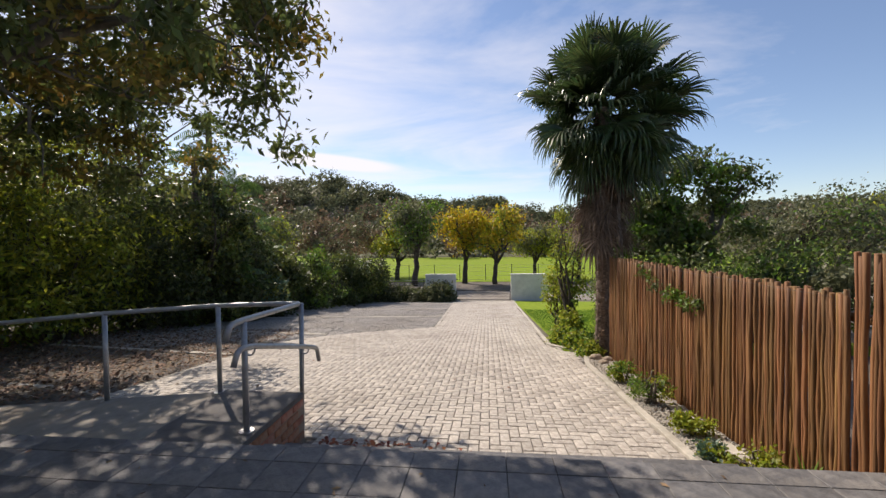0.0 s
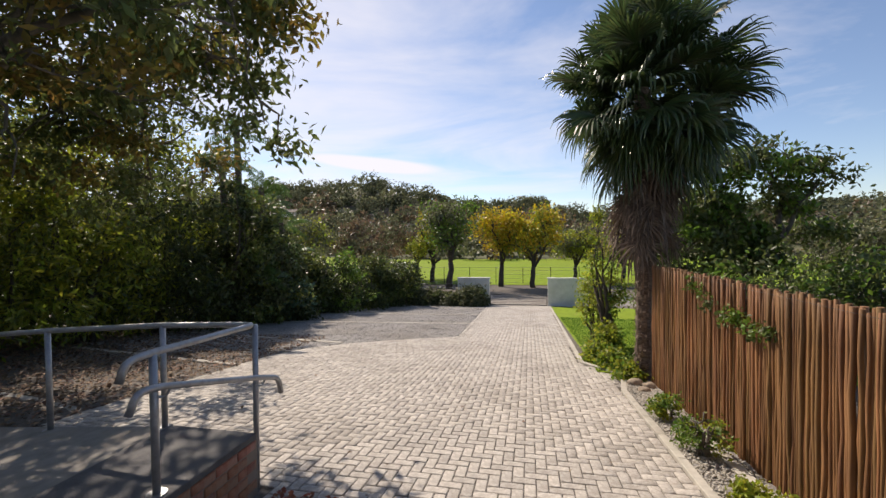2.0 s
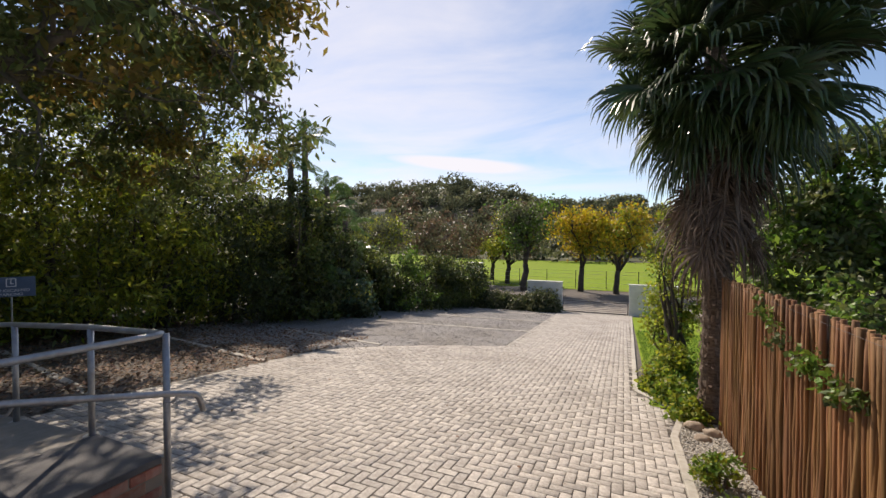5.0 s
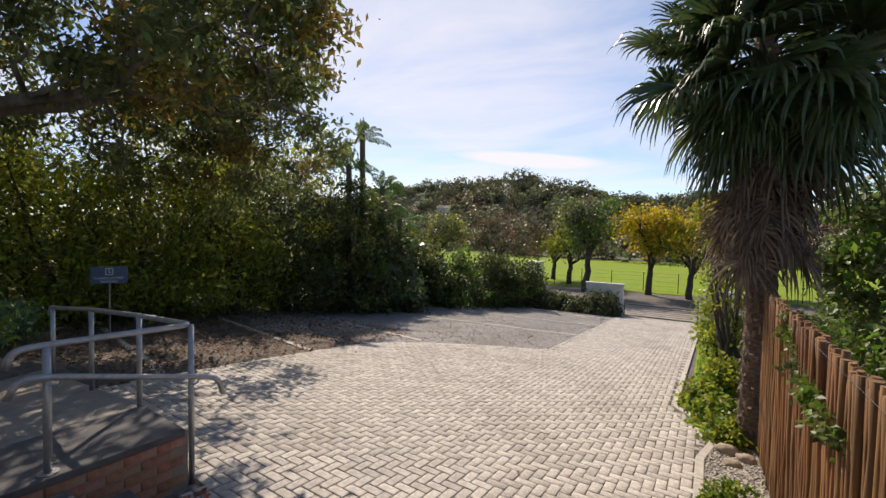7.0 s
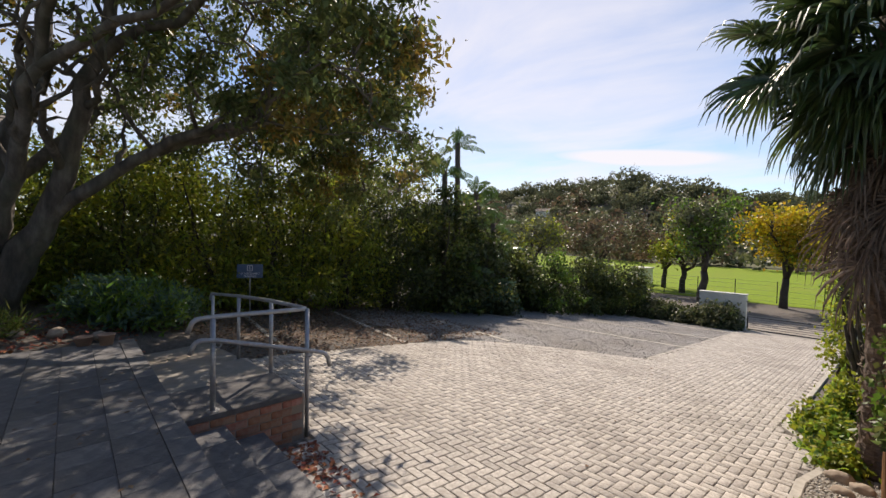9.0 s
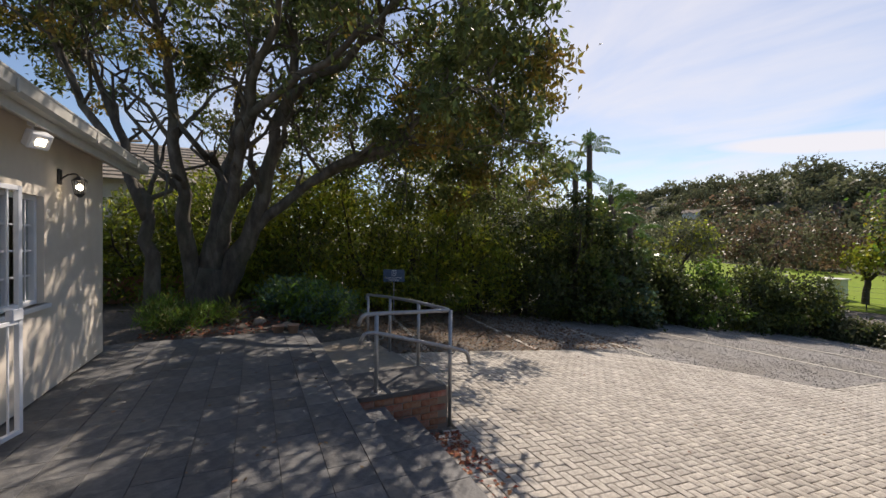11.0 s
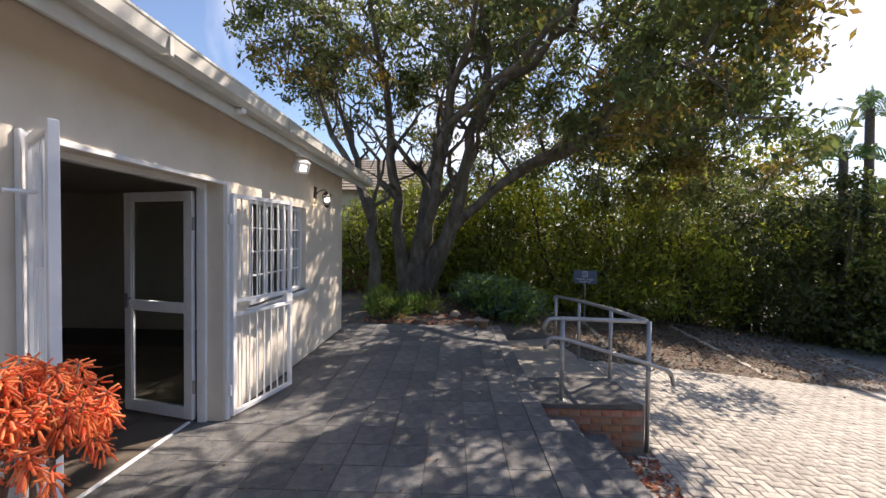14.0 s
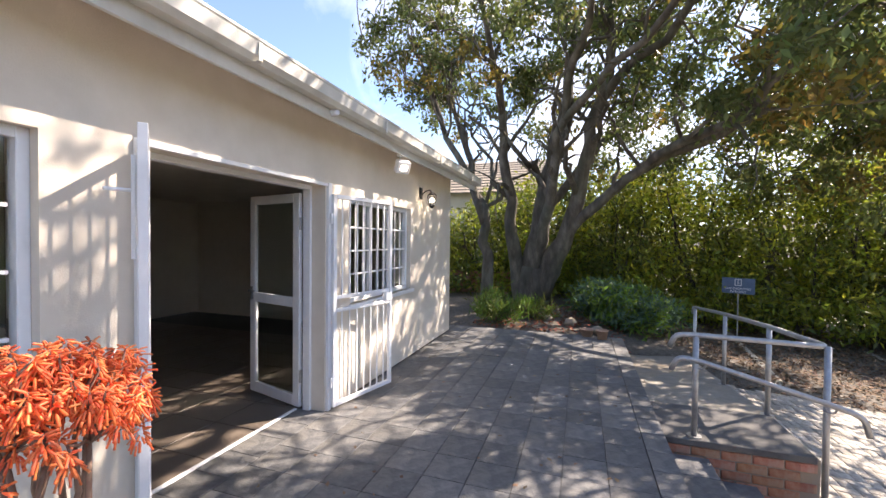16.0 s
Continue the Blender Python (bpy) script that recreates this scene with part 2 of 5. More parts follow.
M["flower"] = material("orange_flower", [(0.93, 0.21, 0.07), (0.97, 0.42, 0.19)], scale=26, bump=0, translucent=0.42, rough=0.5, island=0.22, hue=0.012)
M["stalk"] = material("brown_stalk", [(0.16, 0.10, 0.075), (0.24, 0.16, 0.12)], 20, 0.8, bump=0.3)
M["terracotta"] = material("clay_pot", [(0.36, 0.22, 0.15), (0.45, 0.3, 0.21)], 12, 0.9)
M["room_floor"] = material("brown_floor_tile", [(0.10, 0.08, 0.065), (0.16, 0.13, 0.105)], 4, 0.4, bump=0.1, per_object=0.1)
M["room_wall"] = material("room_plaster", [(0.66, 0.60, 0.52), (0.72, 0.66, 0.58)], 3, 0.9, bump=0.1)
M["roof_tile"] = material("roof_tile", [(0.22, 0.18, 0.14), (0.34, 0.29, 0.23)], 6, 0.9, bump=0.5, bump_scale=30, island=0.2)
M["sign_blue"] = material("faded_blue_sign", [(0.06, 0.10, 0.17), (0.085, 0.13, 0.21)], 8, 0.55, bump=0.05)
M["sign_white"] = material("sign_lettering", [(0.55, 0.57, 0.6), (0.65, 0.67, 0.7)], 8, 0.6, bump=0)
M["glass"] = clear_glass("window_glass")
M["lamp_glow"] = glowing("lamp_glow", (1.0, 0.86, 0.62), 14.0)
M["boulder"] = material("field_stone", [(0.22, 0.17, 0.12), (0.38, 0.32, 0.25)], 8, 0.9, bump=0.8, bump_scale=25)


# ---- builders ----
def link_mesh(name, bm, mat, parent=None, label="", smooth=False):
    me = bpy.data.meshes.new(name)
    if smooth:
        for f in bm.faces:
            f.smooth = True
    bm.to_mesh(me)
    bm.free()
    me.materials.append(mat)
    ob = new(name, me)
    if parent:
        ob.parent = parent
    if label:
        ob["label"] = label
    return ob


def part(name, bm, mat, parent, label="", smooth=False):
    return link_mesh(name, bm, mat, parent, label, smooth)


def thing(name, label, category, at=(0, 0, 0), group="", kind="", turn=0):
    ob = new(name)
    ob.empty_display_size = 0.1
    ob.matrix_basis = pose(*at, 0, 0, turn)
    return tagged(ob, label, category, group, kind)


def structure(name, bm, mat, label, category="", smooth=False):
    ob = link_mesh(name, bm, mat, None, label, smooth)
    return tagged(ob, label, category or name.split("_")[0], "", "structure")


def box(bm, lo, hi, bevel=0.0, m=None):
    """An axis-aligned block from corner lo to corner hi, its edges rounded by bevel, moved by m."""
    g = bmesh.ops.create_cube(bm, size=1.0)
    vs = g["verts"]
    size = [hi[i] - lo[i] for i in range(3)]
    mid = [(hi[i] + lo[i]) / 2 for i in range(3)]
    for v in vs:
        v.co = Vector((v.co.x * size[0] + mid[0], v.co.y * size[1] + mid[1], v.co.z * size[2] + mid[2]))
    if bevel:
        es = list({e for v in vs for e in v.link_edges})
        r = bmesh.ops.bevel(bm, geom=es, offset=bevel, segments=1, affect="EDGES", profile=0.5)
        vs = list({v for f in r["faces"] for v in f.verts} | {v for v in vs if v.is_valid})
    if m is not None:
        bmesh.ops.transform(bm, matrix=m, verts=[v for v in vs if v.is_valid])
    return bm


def blocks(*items, bevel=0.0):
    bm = bmesh.new()
    for lo, hi in items:
        box(bm, lo, hi, bevel)
    return bm


def tube(bm, points, radii, sides=8, cap=True):
    """A round bar along points, whose radius follows radii."""
    pts = [Vector(p) for p in points]
    if not hasattr(radii, "__len__"):
        radii = [radii] * len(pts)
    rings = []
    up = Vector((0.137, 0.291, 0.947))
    for i, p in enumerate(pts):
        a = pts[max(0, i - 1)]
        b = pts[min(len(pts) - 1, i + 1)]
        d = (b - a).normalized()
        if abs(d.dot(up)) > 0.97:
            up = Vector((1, 0.1, 0))
        s = d.cross(up).normalized()
        w = s.cross(d).normalized()
        up = w
        rings.append([bm.verts.new(p + (s * math.cos(2 * math.pi * k / sides) + w * math.sin(2 * math.pi * k / sides)) * radii[i]) for k in range(sides)])
    for r0, r1 in zip(rings, rings[1:]):
        for k in range(sides):
            bm.faces.new((r0[k], r0[(k + 1) % sides], r1[(k + 1) % sides], r1[k]))
    if cap:
        bm.faces.new(rings[0][::-1])
        bm.faces.new(rings[-1])
    return bm


def rounded(points, radius=0.1, n=5):
    """The same line with its corners rounded off."""
    pts = [Vector(p) for p in points]
    out = [pts[0]]
    for a, b, c in zip(pts, pts[1:], pts[2:]):
        r = min(radius, (a - b).length * 0.45, (c - b).length * 0.45)
        p, q = b + (a - b).normalized() * r, b + (c - b).normalized() * r
        for i in range(n + 1):
            t = i / n
            out.append(p * (1 - t) ** 2 + b * 2 * t * (1 - t) + q * t * t)
    return out + [pts[-1]]


def mesh_from(name, verts, faces, mat, parent=None, label="", smooth=False):
    """A mesh out of numpy arrays: verts (n, 3), faces (m, 3 or 4)."""
    me = bpy.data.meshes.new(name)
    k = faces.shape[1]
    me.vertices.add(len(verts))
    me.vertices.foreach_set("co", np.asarray(verts, dtype=np.float32).ravel())
    me.loops.add(faces.size)
    me.loops.foreach_set("vertex_index", faces.astype(np.int32).ravel())
    me.polygons.add(len(faces))
    me.polygons.foreach_set("loop_start", np.arange(0, faces.size, k, dtype=np.int32))
    if smooth:
        me.polygons.foreach_set("use_smooth", np.ones(len(faces), dtype=bool))
    me.update(calc_edges=True)
    me.validate()
    me.materials.append(mat)
    ob = new(name, me)
    if parent:
        ob.parent = parent
    if label:
        ob["label"] = label
    return ob


def unit(v):
    return v / np.maximum(np.linalg.norm(v, axis=-1, keepdims=True), 1e-9)


def leaves(name, spots, size, width, mat, parent, rng, droop=0.35, out_from=None, label="", fold=0.18):
    """Many single leaves, a pointed folded blade at each of the spots."""
    n = len(spots)
    d = rng.normal(size=(n, 3))
    if out_from is not None:
        d += 0.9 * unit(spots - np.asarray(out_from))
    d[:, 2] -= droop * 2
    d = unit(d)
    s = unit(np.cross(d, rng.normal(size=(n, 3))))
    w = np.cross(s, d)
    ln = (size * rng.uniform(0.65, 1.3, n))[:, None]
    wd = ln * width
    tip = spots + d * ln
    mid = spots + d * ln * 0.45
    v = np.stack([spots, mid + s * wd + w * wd * fold * 2, tip, mid - s * wd + w * wd * fold * 2], 1).reshape(-1, 3)
    i = np.arange(n)[:, None] * 4
    f = np.concatenate([i + np.array([[0, 1, 2]]), i + np.array([[0, 2, 3]])])
    return mesh_from(name, v, f, mat, parent, label)


def in_blobs(rng, blobs, n, hollow=0.55):
    """n random spots in the outer part of some ellipsoids (centre, radii), in proportion to their volume."""
    vol = np.array([np.prod(r) ** 0.75 for _, r in blobs])
    pick = rng.choice(len(blobs), n, p=vol / vol.sum())
    u = unit(rng.normal(size=(n, 3))) * (rng.uniform(hollow ** 3, 1, n) ** (1 / 3))[:, None]
    c = np.array([b[0] for b in blobs], float)[pick]
    r = np.array([b[1] for b in blobs], float)[pick]
    return c + u * r


def limb_points(a, b, rng, bend=0.12, n=7):
    a, b = np.array(a, float), np.array(b, float)
    ln = np.linalg.norm(b - a)
    t = np.linspace(0, 1, n)[:, None]
    wob = rng.normal(size=(n, 3)) * ln * bend * 0.35
    wob[0] = wob[-1] = 0
    arch = np.sin(np.pi * t) * np.array([[0, 0, 1]]) * ln * bend * 0.6
    return a + (b - a) * t + wob + arch


GROUPS = {"shrub": "shrubs round the parking bays", "boundary_tree": "trees behind the hedge", "bed_plant": "plants in the gravel bed", "climber": "climbers beside the drive",
          "creeper": "creepers on the fence", "garden_plant": "garden plants by the patio", "field_tree": "trees by the field"}


def tree(name, label, limbs, blobs, clumps, per_clump, spread, leaf_size, leaf_width, mats, seed,
         bark="bark", at=(0, 0, 0), group="", twig=0.02, twig_sides=4, hollow=0.5, sides=9, droop=0.35, category="tree", wood="trunk"):
    """A tree or shrub: limbs (points, first and last radius), a crown of leafy clumps in blobs, and a twig to every clump."""
    rng = np.random.default_rng(seed)
    ob = thing(name, label, category, at, group or GROUPS.get(name, ""))
    nodes = []
    bm = bmesh.new()
    for pts, r0, r1 in limbs:
        k = len(pts)
        tube(bm, pts, [r0 + (r1 - r0) * (i / (k - 1)) ** 0.8 for i in range(k)], sides)
        nodes += [np.array(p, float) for p in pts[k // 3:]]
    nodes = np.array(nodes)
    cl = in_blobs(rng, blobs, clumps, hollow)
    for c in cl:
        j = np.argmin(((nodes - c) ** 2).sum(1) + 0.4 * np.maximum(0, nodes[:, 2] - c[2]) ** 2)
        if twig:
            p = limb_points(nodes[j], c, rng, 0.16, 5)
            tube(bm, p, [twig, twig * 0.8, twig * 0.6, twig * 0.45, twig * 0.25], twig_sides, False)
    part(wood, bm, M[bark], ob, smooth=True)
    sizes = rng.uniform(0.5, 1.35, clumps)
    share = np.array([m[1] for m in mats], float)
    which = rng.choice(len(mats), clumps, p=share / share.sum())
    for k, (mat, _) in enumerate(mats):
        sel = np.where(which == k)[0]
        if not len(sel):
            continue
        rep = np.repeat(sel, np.maximum(3, (per_clump * sizes[sel] ** 2).astype(int)))
        spots = cl[rep] + rng.normal(size=(len(rep), 3)) * (spread * sizes[rep])[:, None] * np.array([1, 1, 0.75])
        leaves("crown" if k == 0 else "foliage", spots, leaf_size, leaf_width, M[mat], ob, rng, droop)
    return ob

# ---- ground ----
def drive_z(y):
    return -0.58 - 0.09 * (min(max(y, 3.3), 27.6) - 4.6)


def lerp(a, b, t):
    return a + (b - a) * min(1.0, max(0.0, t))


RIDGE = ((-60, 16), (-46, 18), (-40, 21.5), (-34, 25.5), (-28, 26), (-22, 29), (-18, 25), (-14, 23.5), (-9, 18), (-4, 17.5), (1, 19), (6, 13), (15, 11), (60, 12))


def skyline(bearing):
    """Height of the distant ridge over the field, by compass bearing in degrees from the drive."""
    b = min(59.9, max(-60.0, bearing))
    for (b0, h0), (b1, h1) in zip(RIDGE, RIDGE[1:]):
        if b0 <= b <= b1:
            t = (b - b0) / (b1 - b0)
            return h0 + (h1 - h0) * t * t * (3 - 2 * t)
    return 8.0


def ground_z(x, y):
    """Height of the soil: falls with the drive, level beyond the gate, a wooded hill in the distance."""
    z = drive_z(y)
    if y > 27.6:
        z = lerp(drive_z(27.6), -2.8, (y - 27.6) / 8)
        if y > 95:
            k = min(1.0, (y - 95) / 95)
            z += skyline(math.degrees(math.atan2(x, y))) * k * k * (3 - 2 * k) + 1.2 * k * math.sin(x * 0.11) * math.sin(y * 0.07)
    if x < -5.4:
        near = lerp(-0.07, drive_z(6.2), (y - 2.9) / 3.3)
        z = lerp(z, near, (-5.4 - x) / 0.3) if y < 6.2 else z
        if x < -30:
            z += min(12, (-30 - x) * 0.04)
    elif y < 4.0 and (x < 2.02 or y < 3.25):
        z = -0.64
    if x > 30:
        z += min(6, (x - 30) * 0.03)
    return z


def sheet(name, xs, ys, mat, label, category, lift=0.0, inside=None, jitter=0.0, parent=None):
    rng = random.Random(5)
    verts, index, faces = [], {}, []
    for j, y in enumerate(ys):
        for i, x in enumerate(xs):
            index[i, j] = len(verts)
            verts.append((x, y, ground_z(x, y) + lift + rng.uniform(-jitter, jitter)))
    for j in range(len(ys) - 1):
        for i in range(len(xs) - 1):
            if inside is None or inside((xs[i] + xs[i + 1]) / 2, (ys[j] + ys[j + 1]) / 2):
                faces.append((index[i, j], index[i + 1, j], index[i + 1, j + 1], index[i, j + 1]))
    ob = mesh_from(name, np.array(verts), np.array(faces), mat, None, "", True)
    return tagged(ob, label, category, "", "structure")


def steps_of(*stops):
    """Coordinates from stop to stop: (start, end, spacing), ..."""
    out = []
    for a, b, d in stops:
        k = max(1, round((b - a) / d))
        out += [a + (b - a) * i / k for i in range(k)]
    return out + [stops[-1][1]]


GX = steps_of((-900, -200, 70), (-200, -30, 12), (-30, -12, 1.5), (-12, 8, 0.4), (8, 30, 2), (30, 200, 12), (200, 900, 70))
GY = steps_of((-300, -20, 40), (-20, 0, 2), (0, 12, 0.4), (12, 36, 0.8), (36, 100, 6), (100, 320, 10), (320, 1500, 120))
sheet("ground", GX, GY, M["soil"], "brown soil with leaf litter under trees", "ground")
sheet("hillside", steps_of((-260, 260, 10)), steps_of((96, 330, 8)), M["hill"], "scrub covered hillside in the distance", "hill", 0.15)
sheet("field", steps_of((-70, 75, 5)), steps_of((40.6, 94, 3)), M["lawn"], "sunlit bright green playing field", "grass", 0.03)
sheet("track", steps_of((-40, 40, 2)), steps_of((27.9, 33.5, 0.8)), M["track"], "grey dirt road beyond the gate", "road", 0.02)
sheet("lawn", steps_of((1.86, 9.0, 0.4)), steps_of((9.6, 26.6, 0.5)), M["lawn"], "mown green lawn beside the drive", "grass", 0.02)


def left_edge(y):
    """Western edge of the brick paving."""
    if y < 9.5:
        return -5.15
    if y < 13.4:
        t = (y - 9.5) / 3.9
        return -5.15 + 3.7 * t ** 1.9
    return -1.45 - 0.033 * (y - 13.4)


def right_edge(y):
    if y < 8.3:
        return 2.0
    if y < 9.4:
        return 2.0 + 0.2 * (y - 8.3)
    if y < 10.4:
        return 2.22 - 0.62 * (y - 9.4)
    return 1.6 + 0.012 * (y - 10.4)


def on_drive(x, y):
    return 4.02 < y < 27.3 and left_edge(y) < x < right_edge(y) and not (x < -1.5 and y < 4.5)


def on_gravel(x, y):
    return -11.0 < x < left_edge(y) - 0.06 and 9.6 + 0.35 * math.sin(x * 1.7) < y < 26.2 and x > -11.2 + max(0, y - 19) * 0.28


sheet("gravel_parking", steps_of((-11.2, -1.2, 0.2)), steps_of((5.0, 26.4, 0.2)), M["gravel_bed"], "grey gravel parking bays strewn with dry leaves", "gravel", 0.012, on_gravel, 0.004)
sheet("bedding_sand", steps_of((-5.2, 2.4, 0.1)), steps_of((3.9, 27.4, 0.1)), M["joint"], "dark sand in the paving joints", "pavement", 0.006, on_drive)
sheet("flower_bed", steps_of((2.04, 2.84, 0.1)), steps_of((3.3, 9.6, 0.1)), M["gravel_bed"], "narrow bed of pale gravel beside the fence", "bed", 0.03, lambda x, y: x > right_edge(y) + 0.02, 0.012)

# ---- patio, steps and ramp ----
structure("patio_base", blocks(((-5.45, 0.235, -0.62), (4.2, 3.29, -0.026)), ((-5.45, -6.0, -0.62), (4.2, 0.235, -0.03))), M["grout"], "dark bedding under the slate patio", "patio")
structure("step_base", blocks(((-1.64, 3.29, -0.64), (2.0, 3.64, -0.196)), ((-1.64, 3.64, -0.64), (2.0, 3.99, -0.366))), M["grout"], "dark concrete steps down from the patio", "steps")

bm = bmesh.new()
prof = [(-1.67, -0.06), (-2.5, -0.06), (-4.0, -0.19), (-5.6, -0.33), (-6.6, -0.44)]
for (x0, z0), (x1, z1) in zip(prof, prof[1:]):
    q = [bm.verts.new(p) for p in ((x0, 3.295, z0), (x1, 3.295, z1), (x1, 4.425, z1), (x0, 4.425, z0), (x0, 3.295, -0.7), (x1, 3.295, -0.7), (x1, 4.425, -0.7), (x0, 4.425, -0.7))]
    for f in ((0, 3, 2, 1), (0, 1, 5, 4), (2, 3, 7, 6), (0, 4, 7, 3), (1, 2, 6, 5)):
        bm.faces.new([q[i] for i in f])
ramp = structure("ramp", bm, M["concrete"], "worn concrete wheelchair ramp beside the patio", "ramp")
structure("ramp_landing", blocks(((-2.5, 3.3, -0.09), (-1.655, 4.40, -0.034)), bevel=0.006), M["platform"], "dark screeded landing on a brick base", "landing")

# ---- house ----
WY = 0.232
wall_bm = blocks(((-4.93, WY - 0.24, 0.0), (-3.06, WY, 2.84)), ((-3.06, WY - 0.24, 0.0), (-1.44, WY, 0.98)), ((-3.06, WY - 0.24, 2.13), (-1.44, WY, 2.84)),
                 ((-1.44, WY - 0.24, 0.0), (-0.98, WY, 2.84)), ((-0.98, WY - 0.24, 2.2), (0.76, WY, 2.84)), ((0.76, WY - 0.24, 0.0), (1.2, WY, 2.84)),
                 ((1.2, WY - 0.24, 0.0), (2.7, WY, 0.86)), ((1.2, WY - 0.24, 2.17), (2.7, WY, 2.84)), ((2.7, WY - 0.24, 0.0), (4.2, WY, 2.84)))
structure("wall_north", wall_bm, M["render_wall"], "beige plastered house wall with door and windows", "wall")
structure("wall_west", blocks(((-4.93, -6.0, -0.3), (-4.69, WY - 0.24, 2.84))), M["render_wall"], "beige plastered end wall of the house", "wall")
structure("wall_south", blocks(((-4.69, -6.0, 0), (4.2, -5.8, 2.84))), M["room_wall"], "plain room wall", "wall")
structure("wall_east", blocks(((4.0, -5.8, 0), (4.2, WY - 0.24, 2.84))), M["room_wall"], "plain room wall", "wall")
structure("ceiling", blocks(((-4.69, -5.8, 2.5), (4.0, WY - 0.24, 2.56))), M["room_wall"], "plain ceiling of the room", "ceiling")
PITCH = 0.48
bm = bmesh.new()
for x0, x1, y0, y1 in ((-5.42, 4.2, 0.55, -3.0), (-5.42, 4.2, -6.55, -3.0)):
    z0, z1 = 2.69, 2.69 + abs(y1 - y0) * PITCH
    q = [bm.verts.new(p) for p in ((x0, y0, z0), (x1, y0, z0), (x1, y1, z1), (x0, y1, z1), (x0, y0, z0 + 0.02), (x1, y0, z0 + 0.02), (x1, y1, z1 + 0.02), (x0, y1, z1 + 0.02))]
    for f in ((0, 1, 2, 3), (7, 6, 5, 4), (0, 4, 5, 1), (1, 5, 6, 2), (3, 2, 6, 7), (0, 3, 7, 4)):
        bm.faces.new([q[i] for i in f])
structure("soffit", bm, M["render_wall"], "beige painted sloping underside of the eaves", "soffit")
structure("fascia", blocks(((-5.44, 0.552, 2.675), (4.2, 0.577, 2.86)), bevel=0.003), M["gutter"], "white painted fascia board", "fascia")
for end, (x0, x1) in (("west", (-5.445, -5.42)), ("east", (4.2, 4.225))):
    bm = bmesh.new()
    ring = [(0.577, 2.675), (0.577, 2.86), (-3.0, 4.56), (-6.577, 2.86), (-6.577, 2.675), (-3.0, 4.38)]
    va, vb = ([bm.verts.new((x_, y_, z_)) for y_, z_ in ring] for x_ in (x0, x1))
    for k in range(6):
        bm.faces.new((va[k], va[(k + 1) % 6], vb[(k + 1) % 6], vb[k]))
    for v6 in (va, vb):
        bm.faces.new((v6[0], v6[1], v6[2], v6[5]))
        bm.faces.new((v6[5], v6[2], v6[3], v6[4]))
    structure("barge_board_" + end, bm, M["gutter"], "white painted barge board along the gable", "barge board")
bm = bmesh.new()
for y0, y1, z0, z1 in ((0.62, -3.0, 2.875, 4.58), (-6.62, -3.0, 2.875, 4.58)):
    q = [bm.verts.new(p) for p in ((-5.5, y0, z0), (4.3, y0, z0), (4.3, y1, z1), (-5.5, y1, z1), (-5.5, y0, z0 + 0.05), (4.3, y0, z0 + 0.05), (4.3, y1, z1 + 0.05), (-5.5, y1, z1 + 0.05))]
    for f in ((0, 1, 2, 3), (7, 6, 5, 4), (0, 4, 5, 1), (1, 5, 6, 2), (3, 2, 6, 7), (0, 3, 7, 4)):
        bm.faces.new([q[i] for i in f])
structure("roof", bm, M["roof_tile"], "low pitched tiled house roof", "roof")
for end, (x0, x1) in (("west", (-4.93, -4.69)), ("east", (4.0, 4.2))):
    bm = bmesh.new()
    va, vb = ([bm.verts.new((x_, y_, z_)) for y_, z_ in ((WY, 2.84), (-3.0, 4.37), (-6.0, 2.84))] for x_ in (x0, x1))
    bm.faces.new(va)
    bm.faces.new(vb[::-1])
    for k in range(3):
        bm.faces.new((va[k], va[(k + 1) % 3], vb[(k + 1) % 3], vb[k]))
    structure("gable_" + end, bm, M["render_wall"], "plastered gable of the house", "wall")

gutter = thing("gutter", "white painted metal gutter along the eaves", "gutter", (-5.46, 0.577, 2.775))
bm = bmesh.new()
section = [(0.0, 0.12), (0.0, 0.0), (0.07, 0.0), (0.10, 0.03), (0.11, 0.12), (0.125, 0.125), (0.125, 0.11), (0.118, 0.10), (0.106, 0.02), (0.075, -0.012), (-0.0, -0.012)]
rows_ = [[bm.verts.new((x, 0.002 + a, b)) for a, b in section] for x in (0.0, 9.65)]
for k in range(len(section) - 1):
    bm.faces.new((rows_[0][k], rows_[0][k + 1], rows_[1][k + 1], rows_[1][k]))
part("channel", bm, M["gutter"], gutter)
part("end_cap", blocks(((-0.008, 0.0, -0.012), (0.0, 0.12, 0.125))), M["gutter"], gutter)
for k in range(6):
    part("joint_strap", blocks(((0.7 + 1.7 * k, 0.001, -0.018), (0.73 + 1.7 * k, 0.12, -0.0135)), ((0.7 + 1.7 * k, 0.121, -0.0135), (0.73 + 1.7 * k, 0.1275, 0.1))), M["gutter"], gutter)


